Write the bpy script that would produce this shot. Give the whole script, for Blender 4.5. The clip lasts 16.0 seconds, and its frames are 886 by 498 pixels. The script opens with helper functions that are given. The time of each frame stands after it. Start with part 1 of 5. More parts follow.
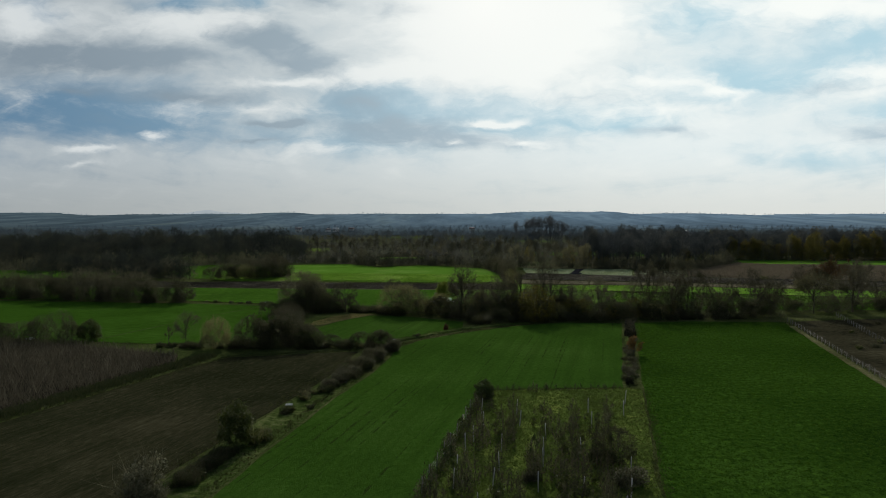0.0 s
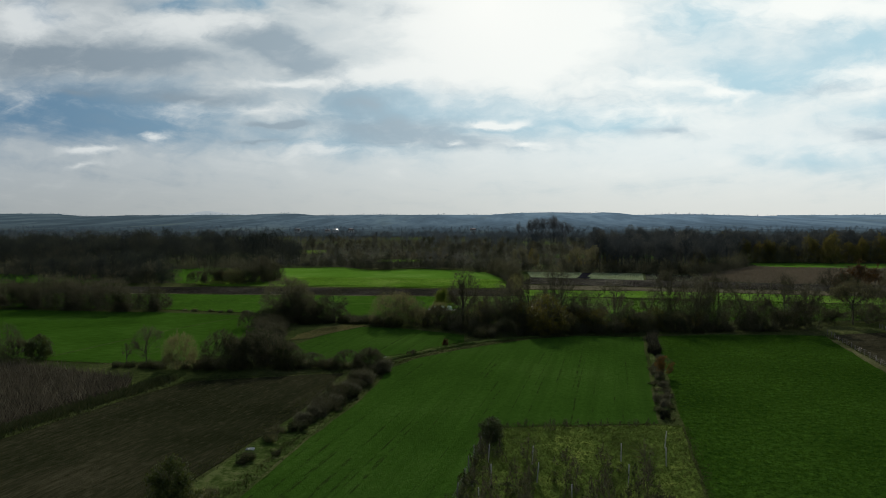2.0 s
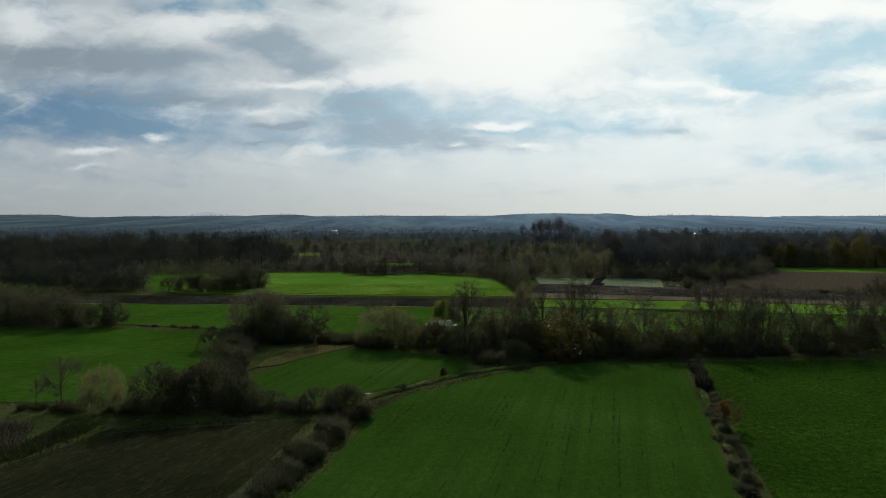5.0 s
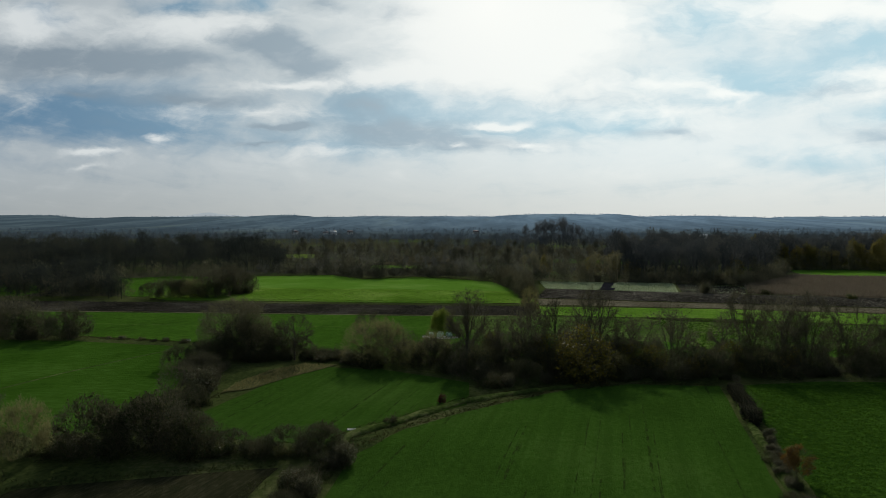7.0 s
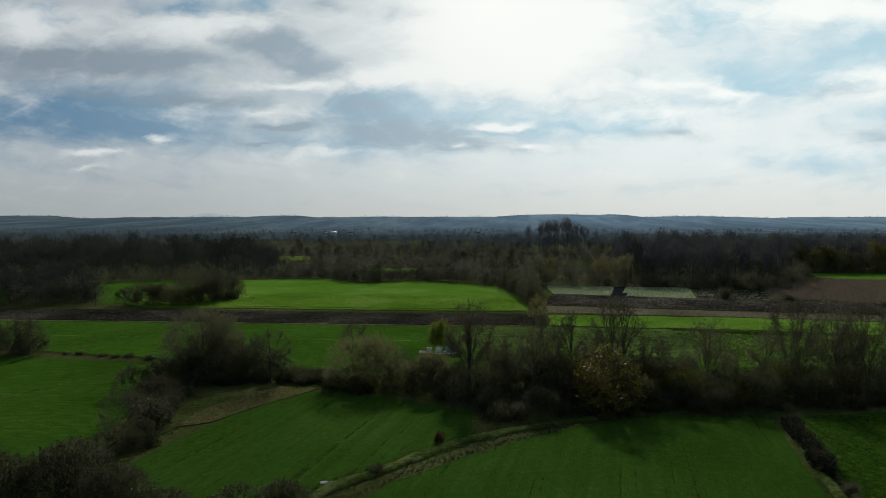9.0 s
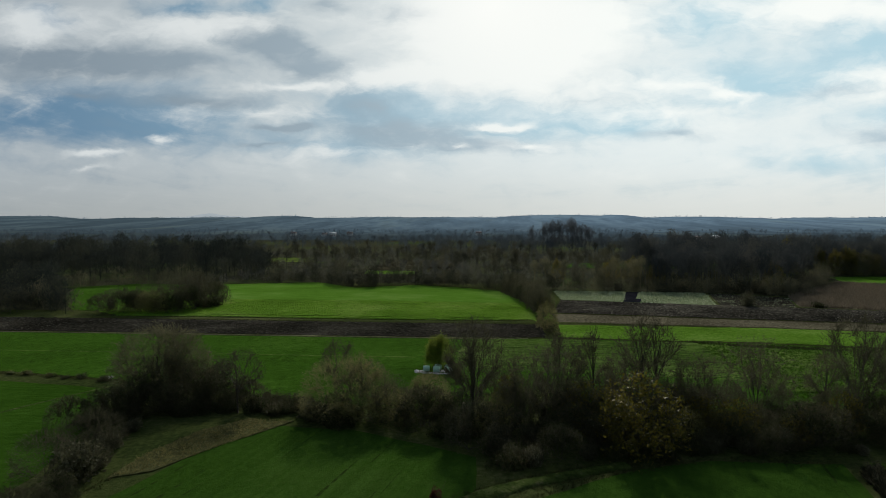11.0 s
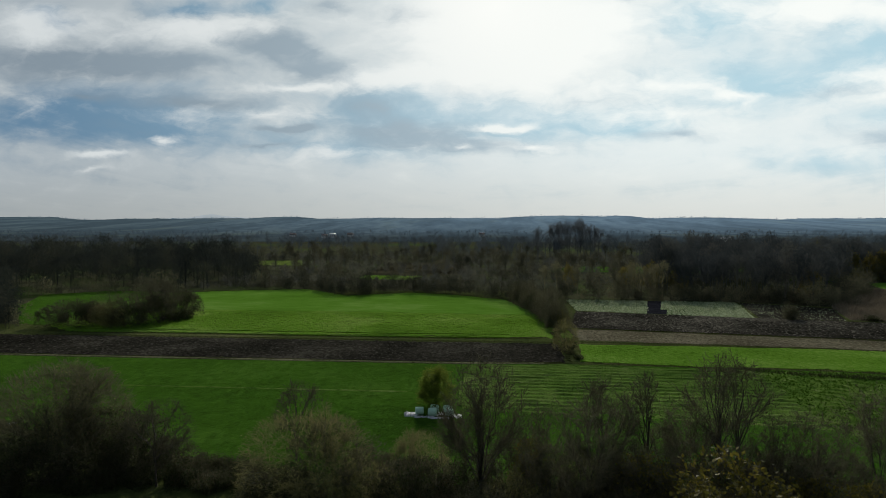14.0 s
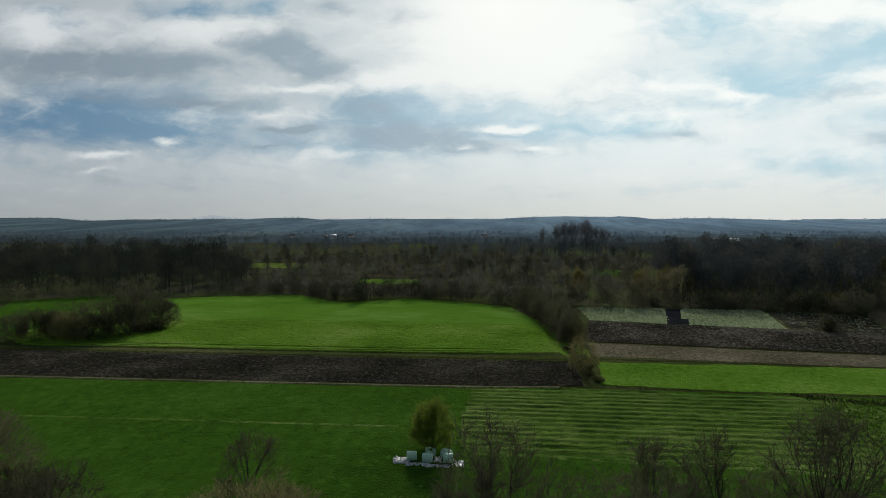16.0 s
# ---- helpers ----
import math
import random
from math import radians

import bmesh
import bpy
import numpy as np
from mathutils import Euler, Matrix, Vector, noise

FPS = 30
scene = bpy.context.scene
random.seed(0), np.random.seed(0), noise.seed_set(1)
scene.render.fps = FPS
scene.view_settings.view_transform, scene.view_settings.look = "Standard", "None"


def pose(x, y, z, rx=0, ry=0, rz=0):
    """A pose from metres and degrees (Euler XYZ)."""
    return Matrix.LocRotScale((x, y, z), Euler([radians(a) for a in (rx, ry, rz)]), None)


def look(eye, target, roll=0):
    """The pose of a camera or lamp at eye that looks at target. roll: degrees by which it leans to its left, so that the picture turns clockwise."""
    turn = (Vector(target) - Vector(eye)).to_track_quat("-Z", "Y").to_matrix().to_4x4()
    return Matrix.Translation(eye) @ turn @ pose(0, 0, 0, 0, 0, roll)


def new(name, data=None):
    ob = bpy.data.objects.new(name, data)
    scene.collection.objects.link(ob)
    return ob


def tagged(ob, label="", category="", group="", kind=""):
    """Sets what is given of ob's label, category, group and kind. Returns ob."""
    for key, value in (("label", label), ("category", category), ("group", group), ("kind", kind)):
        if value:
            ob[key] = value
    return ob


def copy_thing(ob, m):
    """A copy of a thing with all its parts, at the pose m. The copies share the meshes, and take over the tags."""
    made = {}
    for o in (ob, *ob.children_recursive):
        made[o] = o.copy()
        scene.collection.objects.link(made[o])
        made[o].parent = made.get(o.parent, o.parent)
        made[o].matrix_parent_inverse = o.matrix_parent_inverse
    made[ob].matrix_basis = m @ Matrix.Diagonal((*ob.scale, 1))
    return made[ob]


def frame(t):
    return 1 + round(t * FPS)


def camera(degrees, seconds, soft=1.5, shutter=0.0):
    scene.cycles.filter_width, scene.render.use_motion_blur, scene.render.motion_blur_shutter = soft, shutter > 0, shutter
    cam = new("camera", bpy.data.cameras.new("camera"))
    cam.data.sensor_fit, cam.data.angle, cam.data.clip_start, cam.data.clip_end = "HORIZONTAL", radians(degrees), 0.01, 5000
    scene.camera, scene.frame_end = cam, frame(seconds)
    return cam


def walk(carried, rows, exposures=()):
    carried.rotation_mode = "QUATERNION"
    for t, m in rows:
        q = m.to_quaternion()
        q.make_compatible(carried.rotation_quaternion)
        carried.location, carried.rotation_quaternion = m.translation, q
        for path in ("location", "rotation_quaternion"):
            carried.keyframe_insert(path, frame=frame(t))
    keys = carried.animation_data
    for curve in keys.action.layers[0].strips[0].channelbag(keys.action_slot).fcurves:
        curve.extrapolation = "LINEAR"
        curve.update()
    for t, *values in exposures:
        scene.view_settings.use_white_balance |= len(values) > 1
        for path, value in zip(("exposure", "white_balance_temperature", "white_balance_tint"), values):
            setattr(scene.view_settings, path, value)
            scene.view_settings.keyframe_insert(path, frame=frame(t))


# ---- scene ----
cam = camera(72, 16.0, soft=0.85)
PATH = [
    (0, pose(3.087, 8.191, 25.301, 87.1856, 0, 1.9413)),
    (2, pose(2.962, 23.948, 25.299, 87.2778, 0, 2.0315)),
    (4, pose(2.819, 39.333, 25.311, 87.3478, 0, 2.1197)),
    (6, pose(2.658, 54.448, 25.338, 87.4022, 0, 2.2117)),
    (8, pose(2.478, 69.396, 25.380, 87.4479, 0, 2.3132)),
    (10, pose(2.280, 84.278, 25.437, 87.4913, 0, 2.4298)),
    (12, pose(2.064, 99.197, 25.510, 87.5394, 0, 2.5672)),
    (14, pose(1.829, 114.256, 25.597, 87.5988, 0, 2.7313)),
    (16, pose(1.577, 129.557, 25.699, 87.6761, 0, 2.9277)),
]
walk(cam, PATH)


# ---- sky and sun ----
SUN_EL, SUN_AZ = radians(29.0), radians(1.5)   # azimuth clockwise from +y

world = bpy.data.worlds.new("sky")
scene.world = world
world.use_nodes = True
wn, wl = world.node_tree.nodes, world.node_tree.links
wn.clear()


class Net:
    """Small helpers to wire shader nodes."""

    def __init__(self, tree):
        self.n, self.l = tree.nodes, tree.links

    def put(self, sock, v):
        if v is None:
            return
        if isinstance(v, bpy.types.NodeSocket):
            self.l.new(v, sock)
        else:
            sock.default_value = v

    def math(self, op, a, b=None, c=None, clamp=False):
        n = self.n.new("ShaderNodeMath")
        n.operation, n.use_clamp = op, clamp
        for i, v in enumerate((a, b, c)):
            self.put(n.inputs[i], v)
        return n.outputs[0]

    def mix(self, f, a, b, blend="MIX", clamp=True):
        n = self.n.new("ShaderNodeMix")
        n.data_type, n.blend_type, n.clamp_factor = "RGBA", blend, clamp
        self.put(n.inputs[0], f)
        self.put(n.inputs[6], (*a, 1) if isinstance(a, tuple) else a)
        self.put(n.inputs[7], (*b, 1) if isinstance(b, tuple) else b)
        return n.outputs[2]

    def noise(self, vec, scale, detail=4.0, rough=0.55, dist=0.0):
        n = self.n.new("ShaderNodeTexNoise")
        self.put(n.inputs["Vector"], vec)
        for k, v in (("Scale", scale), ("Detail", detail), ("Roughness", rough), ("Distortion", dist)):
            n.inputs[k].default_value = v
        return n

    def remap(self, v, a, b, lo=0.0, hi=1.0):
        n = self.n.new("ShaderNodeMapRange")
        n.interpolation_type = "SMOOTHSTEP"
        for i, x in enumerate((v, a, b, lo, hi)):
            self.put(n.inputs[i], x)
        return n.outputs[0]

    def mapping(self, vec, loc=(0, 0, 0), rot=(0, 0, 0), scale=(1, 1, 1)):
        """Turned first, then stretched."""
        if any(rot):
            r = self.n.new("ShaderNodeMapping")
            self.put(r.inputs[0], vec)
            r.inputs[2].default_value = rot
            vec = r.outputs[0]
        n = self.n.new("ShaderNodeMapping")
        self.put(n.inputs[0], vec)
        n.inputs[1].default_value, n.inputs[3].default_value = loc, scale
        return n.outputs[0]

    def blob(self, vec, u, v, ru, rv, lean=0.0):
        """A soft round patch, 1 in its middle."""
        n = self.n.new("ShaderNodeTexGradient")
        n.gradient_type = "QUADRATIC_SPHERE"
        m = self.n.new("ShaderNodeMapping")
        m.vector_type = "TEXTURE"
        self.put(m.inputs[0], vec)
        m.inputs[1].default_value, m.inputs[2].default_value, m.inputs[3].default_value = (u, v, 0), (0, 0, lean), (ru, rv, 1)
        self.put(n.inputs[0], m.outputs[0])
        return n.outputs[1]


W = Net(world.node_tree)
tc = wn.new("ShaderNodeTexCoord")
sep = wn.new("ShaderNodeSeparateXYZ")
wl.new(tc.outputs["Generated"], sep.inputs[0])
ys = W.math("MAXIMUM", sep.outputs[1], 0.12)
u, v = W.math("DIVIDE", sep.outputs[0], ys), W.math("DIVIDE", sep.outputs[2], ys)


def vec2(a, b):
    n = wn.new("ShaderNodeCombineXYZ")
    W.put(n.inputs[0], a)
    W.put(n.inputs[1], b)
    return n.outputs[0]


uv = vec2(u, v)
# the clouds' own level: one height above the valley, so that they flatten towards the horizon
rise = W.math("ADD", W.math("MAXIMUM", v, 0.0), 0.075)
deck = vec2(W.math("DIVIDE", u, rise), W.math("DIVIDE", 1.0, rise))


def bend(noise_out, k):
    a = wn.new("ShaderNodeVectorMath")
    a.operation = "SUBTRACT"
    W.put(a.inputs[0], noise_out)
    a.inputs[1].default_value = (0.5, 0.5, 0.5)
    b = wn.new("ShaderNodeVectorMath")
    b.operation = "MULTIPLY"
    wl.new(a.outputs[0], b.inputs[0])
    b.inputs[1].default_value = (k, k * 0.45, 0)
    return b.outputs[0]


def vadd(a, b):
    s = wn.new("ShaderNodeVectorMath")
    wl.new(a, s.inputs[0])
    wl.new(b, s.inputs[1])
    return s.outputs[0]


# ragged edges: the patches' plane is bent by two noises
flat = W.mapping(uv, scale=(1.0, 2.2, 1))
n1, n2 = W.noise(flat, 4.0, 3, 0.5), W.noise(W.mapping(flat, loc=(7, 3, 0)), 15.0, 4, 0.55)
bent = vadd(vadd(uv, bend(n1.outputs[1], 0.10)), bend(n2.outputs[1], 0.065))


def total(rows):
    """The sum of patches (x and y in thousandths of the view plane, half width, half height, weight, lean)."""
    out = None
    for x, y, rx, ry, k, *lean in rows:
        f = W.math("MULTIPLY", W.blob(bent, x / 1000, y / 1000, rx / 500, ry / 500, *lean), k * 1.7)
        out = f if out is None else W.math("ADD", out, f)
    return out


BLUE = [(-690, 188, 210, 56, 0.9), (-500, 160, 150, 44, 0.6), (-702, 341, 56, 20, 0.9), (-461, 360, 80, 18, 0.8), (-118, 183, 125, 48, 1.3), (60, 165, 170, 36, 1.0),
        (67, 350, 50, 26, 0.6), (383, 327, 100, 38, 0.7), (470, 225, 150, 46, 0.75), (630, 281, 90, 50, 0.7), (700, 350, 70, 30, 0.5), (560, 95, 130, 26, 0.5), (-230, 120, 160, 26, 0.5),
        (250, 150, 110, 24, 0.4), (690, 170, 80, 30, 0.6), (-330, 360, 50, 18, 0.5)]
GREY = [(-690, 276, 190, 30, 1.0), (-520, 262, 140, 20, 0.7), (-330, 298, 90, 28, 0.9, -0.3), (-262, 266, 70, 26, 0.9, -0.4), (-442, 197, 100, 16, 0.8), (-229, 355, 44, 16, 0.7),
        (-99, 344, 54, 20, 0.9), (-294, 153, 26, 7, 1.5), (-330, 150, 34, 5, 0.9), (-99, 147, 140, 20, 1.0), (-20, 122, 150, 13, 0.9), (-350, 127, 60, 5, 0.5), (-170, 190, 70, 30, 0.5),
        (318, 137, 64, 12, 0.6), (660, 132, 70, 18, 0.7), (590, 205, 110, 14, 0.4), (-640, 215, 130, 12, 0.4), (-20, 222, 40, 16, 0.4), (255, 362, 46, 12, 0.5), (180, 195, 80, 10, 0.3)]
WHITE = [(30, 330, 160, 110, 1.2), (70, 260, 120, 60, 0.6), (-127, 236, 90, 18, 0.9), (-285, 226, 100, 12, 0.8), (-461, 327, 160, 28, 0.8), (-739, 327, 70, 26, 0.8), (-637, 114, 46, 7, 1.0),
         (-512, 136, 22, 8, 1.0), (-655, 92, 40, 6, 0.5), (54, 155, 46, 7, 1.1), (105, 121, 46, 9, 0.8), (-20, 120, 30, 5, 0.5), (512, 336, 120, 32, 0.9), (640, 330, 70, 22, 0.6), (299, 226, 90, 20, 0.8),
         (420, 207, 44, 10, 0.8), (250, 175, 160, 26, 0.6), (650, 225, 90, 24, 0.7), (-350, 175, 130, 16, 0.5), (-200, 110, 120, 14, 0.4), (210, 320, 120, 40, 0.7)]
heap = W.noise(W.mapping(deck, scale=(1.0, 0.52, 1)), 0.9, 8, 0.56, 0.8).outputs[0]
tuft = W.noise(W.mapping(bent, loc=(3, 1, 0), scale=(1.0, 1.9, 1)), 13.0, 7, 0.58, 0.3).outputs[0]
veil = W.noise(W.mapping(uv, loc=(1, 5, 0), scale=(1.0, 3.0, 1)), 6.0, 7, 0.58, 0.5).outputs[0]


def about(n, k):
    return W.math("MULTIPLY", W.math("SUBTRACT", n, 0.5), k)


fbm = W.math("ADD", W.math("ADD", about(heap, 1.2), about(tuft, 1.4)), about(veil, 0.7))
blue = W.remap(W.math("SUBTRACT", total(BLUE), W.math("MULTIPLY", fbm, 0.9)), -0.05, 1.15)
grey = W.remap(W.math("SUBTRACT", total(GREY), W.math("MULTIPLY", fbm, 0.75)), -0.02, 1.2)
white = W.remap(W.math("ADD", total(WHITE), W.math("MULTIPLY", fbm, 1.0)), 0.0, 1.15)
side = W.remap(u, -0.80, 0.40)                      # the sky is duller away from the sun
cloud = W.mix(side, (0.405, 0.460, 0.495), (0.79, 0.86, 0.86))
hole = W.mix(side, (0.115, 0.225, 0.345), (0.45, 0.66, 0.755))
under = W.mix(side, (0.215, 0.275, 0.330), (0.44, 0.555, 0.625))
c = W.mix(W.math("MULTIPLY", blue, 0.95), cloud, hole)
c = W.mix(W.math("MULTIPLY", grey, 0.92), c, under)
c = W.mix(W.math("MULTIPLY", white, 0.92), c, W.mix(side, (0.68, 0.72, 0.73), (0.96, 0.99, 0.955)))
glow = W.blob(uv, 0.04, 0.35, 0.34, 0.26)
c = W.mix(W.math("MULTIPLY", glow, 0.85), c, (0.99, 1.0, 0.96))
low = W.remap(v, 0.125, -0.015)                        # thick pale air near the horizon
c = W.mix(W.math("MULTIPLY", low, 0.88), c, W.mix(W.remap(u, -0.8, 0.5), (0.360, 0.385, 0.385), (0.68, 0.695, 0.655)))
# overhead and behind: the open sky
sky = wn.new("ShaderNodeTexSky")
sky.sky_type, sky.sun_disc = "NISHITA", False
sky.sun_elevation, sky.sun_rotation = SUN_EL, SUN_AZ
dim = W.mix(1.0, sky.outputs[0], (0.045, 0.045, 0.045), "MULTIPLY")
rear = W.mix(W.remap(W.noise(tc.outputs["Generated"], 3.0, 5, 0.6).outputs[0], 0.4, 0.65), dim, (0.17, 0.19, 0.21))
front = W.math("MULTIPLY", W.remap(sep.outputs[1], 0.15, 0.75), W.remap(sep.outputs[2], 0.75, 0.4))
c = W.mix(front, rear, c)
bg = wn.new("ShaderNodeBackground")
W.put(bg.inputs[0], c)
bg.inputs[1].default_value = 1.0
wo = wn.new("ShaderNodeOutputWorld")
wl.new(bg.outputs[0], wo.inputs[0])

sun_data = bpy.data.lights.new("sun", "SUN")
sun_data.energy, sun_data.angle, sun_data.color = 2.15, radians(4.0), (1.0, 0.94, 0.84)
sun = new("sun", sun_data)
sun.matrix_world = look((0, 0, 300), Vector((0, 0, 300)) - Vector((math.sin(SUN_AZ) * math.cos(SUN_EL), math.cos(SUN_AZ) * math.cos(SUN_EL), math.sin(SUN_EL))))


# ---- materials ----
def shader(name):
    m = bpy.data.materials.new(name)
    m.use_nodes = True
    m.node_tree.nodes.clear()
    net = Net(m.node_tree)
    b, o = net.n.new("ShaderNodeBsdfPrincipled"), net.n.new("ShaderNodeOutputMaterial")
    net.l.new(b.outputs[0], o.inputs[0])
    return m, net, b, o


def bumped(net, b, height, strength, distance):
    n = net.n.new("ShaderNodeBump")
    n.inputs["Strength"].default_value, n.inputs["Distance"].default_value = strength, distance
    net.put(n.inputs["Height"], height)
    net.l.new(n.outputs[0], b.inputs["Normal"])


def soil(name, dark, mid, light, stretch=(1, 1, 1), lean=0.0, rough=0.95, bump=0.25, fine=2.2, broad=0.045, sheen=0.0, sheen_tint=(1, 1, 1), lines=0.0, ruts=0.0, speck=0.0, speck_col=(0.3, 0.3, 0.25), speck_size=1.4, speck_stretch=(1, 1, 1)):
    """Ground cover: broad patches, grain in metres and, if wanted, a drift of lines along one way."""
    m, net, b, _ = shader(name)
    t = net.n.new("ShaderNodeTexCoord").outputs["Object"]
    way = net.mapping(t, rot=(0, 0, lean), scale=stretch)
    a = net.noise(t, broad, 3, 0.55).outputs[0]
    f = net.noise(way, fine, 6, 0.65).outputs[0]
    g = net.noise(t, fine * 5, 4, 0.7).outputs[0]
    s = net.math("ADD", net.math("MULTIPLY", a, 0.9), net.math("ADD", net.math("MULTIPLY", f, 0.75), net.math("MULTIPLY", g, 0.35)))
    col = net.mix(net.remap(s, 0.78, 1.0), dark, mid)
    col = net.mix(net.remap(s, 0.98, 1.24), col, light)
    if lines:
        ln = net.noise(net.mapping(t, rot=(0, 0, lean), scale=(1.0, 0.02, 1)), lines, 3, 0.6).outputs[0]
        col = net.mix(net.remap(ln, 0.35, 0.62, 0.45, 0.0), col, dark)
    if ruts:
        rt = net.noise(net.mapping(t, rot=(0, 0, lean), scale=(1.0, 0.012, 1)), 1.6, 2, 0.5).outputs[0]
        gaps = net.noise(net.mapping(t, rot=(0, 0, lean), scale=(1, 0.35, 1)), 1.3, 3, 0.7).outputs[0]
        worn = net.math("MULTIPLY", net.remap(rt, 0.60, 0.66), net.remap(gaps, 0.42, 0.58))
        col = net.mix(net.math("MULTIPLY", worn, ruts), col, (0.020, 0.028, 0.010))
    if speck:
        sp = net.noise(net.mapping(t, rot=(0, 0, lean), scale=speck_stretch), speck_size, 3, 0.7).outputs[0]
        col = net.mix(net.remap(sp, 0.36, 0.5, speck, 0.0), col, dark)
        col = net.mix(net.remap(sp, 0.56, 0.68, 0.0, speck), col, speck_col)
    net.put(b.inputs["Base Color"], col)
    b.inputs["Roughness"].default_value = rough
    b.inputs["Specular IOR Level"].default_value = 0.0
    b.inputs["Sheen Weight"].default_value, b.inputs["Sheen Roughness"].default_value = sheen, 0.5
    b.inputs["Sheen Tint"].default_value = (*sheen_tint, 1)
    bumped(net, b, net.math("ADD", f, net.math("MULTIPLY", g, 0.6)), 0.8, bump)
    return m


def plant(name, cols, rough=0.8, through_light=0.35, tone=True, gloss=0.08, grain=0.55):
    """Twigs, leaves and blades: every piece takes its own tone, and leaves let light through."""
    m, net, b, o = shader(name)
    geo = net.n.new("ShaderNodeNewGeometry")
    info = net.n.new("ShaderNodeObjectInfo")
    r = net.math("ADD", net.math("MULTIPLY", geo.outputs["Random Per Island"], 0.6), net.math("MULTIPLY", info.outputs["Random"], 0.4))
    if tone:
        at = net.n.new("ShaderNodeAttribute")
        at.attribute_name = "tone"
        r = net.math("ADD", net.math("MULTIPLY", r, grain), net.math("MULTIPLY", at.outputs["Fac"], 1.0 - grain))
    ramp = net.n.new("ShaderNodeValToRGB")
    el = ramp.color_ramp.elements
    el[0].position, el[0].color = 0.1, (*cols[0], 1)
    el[1].position, el[1].color = 0.9, (*cols[-1], 1)
    for i, cc in enumerate(cols[1:-1]):
        e = el.new(0.1 + 0.8 * (i + 1) / (len(cols) - 1))
        e.color = (*cc, 1)
    net.put(ramp.inputs[0], r)
    net.put(b.inputs["Base Color"], ramp.outputs[0])
    b.inputs["Roughness"].default_value = rough
    b.inputs["Specular IOR Level"].default_value = gloss
    if through_light:
        tr, mx = net.n.new("ShaderNodeBsdfTranslucent"), net.n.new("ShaderNodeMixShader")
        net.put(tr.inputs[0], ramp.outputs[0])
        mx.inputs[0].default_value = through_light
        net.l.new(b.outputs[0], mx.inputs[1])
        net.l.new(tr.outputs[0], mx.inputs[2])
        net.l.new(mx.outputs[0], o.inputs[0])
    return m


def plain(name, a, b_col, scale, rough=0.7, bump=0.01, metal=0.0, spec=0.4):
    m, net, b, _ = shader(name)
    t = net.n.new("ShaderNodeTexCoord").outputs["Object"]
    f = net.noise(t, scale, 5, 0.6).outputs[0]
    g = net.noise(t, scale * 0.2, 2, 0.5).outputs[0]
    net.put(b.inputs["Base Color"], net.mix(net.remap(net.math("ADD", net.math("MULTIPLY", f, 0.6), net.math("MULTIPLY", g, 0.4)), 0.35, 0.65), a, b_col))
    b.inputs["Roughness"].default_value, b.inputs["Metallic"].default_value = rough, metal
    b.inputs["Specular IOR Level"].default_value = spec
    bumped(net, b, f, 0.6, bump)
    return m


GREEN_SHEEN = (0.42, 0.95, 0.10)
M_CROP = soil("young_wheat", (0.025, 0.059, 0.009), (0.036, 0.087, 0.012), (0.054, 0.111, 0.019), (1, 0.6, 1), 0.24, fine=1.6, bump=0.2, sheen=0.05, sheen_tint=GREEN_SHEEN, lines=0.7, ruts=0.8)
M_CLOVER = soil("clover", (0.012, 0.034, 0.005), (0.034, 0.084, 0.010), (0.062, 0.132, 0.018), fine=1.1, bump=0.5, sheen=0.05, sheen_tint=GREEN_SHEEN, speck=0.85, speck_col=(0.075, 0.16, 0.016), speck_size=1.3)
M_MEADOW = soil("meadow", (0.014, 0.041, 0.006), (0.029, 0.079, 0.008), (0.055, 0.120, 0.017), (0.6, 0.5, 1), fine=0.8, bump=0.8, sheen=0.22, sheen_tint=GREEN_SHEEN, speck=0.75, speck_col=(0.062, 0.140, 0.018), speck_size=0.8, speck_stretch=(1.0, 0.6, 1))
M_HAYED = soil("cut_grass", (0.067, 0.145, 0.012), (0.137, 0.273, 0.026), (0.264, 0.383, 0.080), (0.15, 1, 1), fine=1.5, bump=0.8, sheen=0.15, sheen_tint=GREEN_SHEEN, speck=0.6, speck_col=(0.22, 0.32, 0.08), speck_size=1.5, speck_stretch=(1.0, 0.6, 1))
M_STRIP = soil("lush_grass", (0.059, 0.143, 0.011), (0.131, 0.270, 0.028), (0.230, 0.365, 0.071), (0.8, 0.6, 1), fine=1.2, bump=0.8, sheen=0.15, sheen_tint=GREEN_SHEEN, speck=0.5, speck_col=(0.17, 0.28, 0.05), speck_size=1.5, speck_stretch=(1.0, 0.6, 1))
M_BRIGHT = soil("fresh_grass", (0.059, 0.139, 0.014), (0.090, 0.201, 0.022), (0.153, 0.262, 0.054), (0.2, 1, 1), fine=0.7, bump=0.35, sheen=0.18, sheen_tint=GREEN_SHEEN)
M_ROUGH = soil("rough_grass", (0.043, 0.065, 0.015), (0.100, 0.155, 0.028), (0.225, 0.290, 0.061), fine=0.9, broad=0.16, bump=0.45, sheen=0.08, sheen_tint=(0.7, 0.9, 0.3))
M_SWATH = soil("mown_swaths", (0.036, 0.084, 0.014), (0.098, 0.182, 0.030), (0.208, 0.286, 0.079), (0.15, 1, 1), fine=1.2, bump=0.35, sheen=0.12, sheen_tint=(0.6, 0.9, 0.2), speck=0.5, speck_col=(0.20, 0.24, 0.09), speck_size=1.2, speck_stretch=(0.5, 1, 1))
M_BALK = soil("balk_grass", (0.034, 0.057, 0.014), (0.067, 0.103, 0.025), (0.138, 0.169, 0.058), fine=1.2, broad=0.16, bump=0.4, speck=0.5, speck_col=(0.16, 0.155, 0.08), speck_size=1.2)
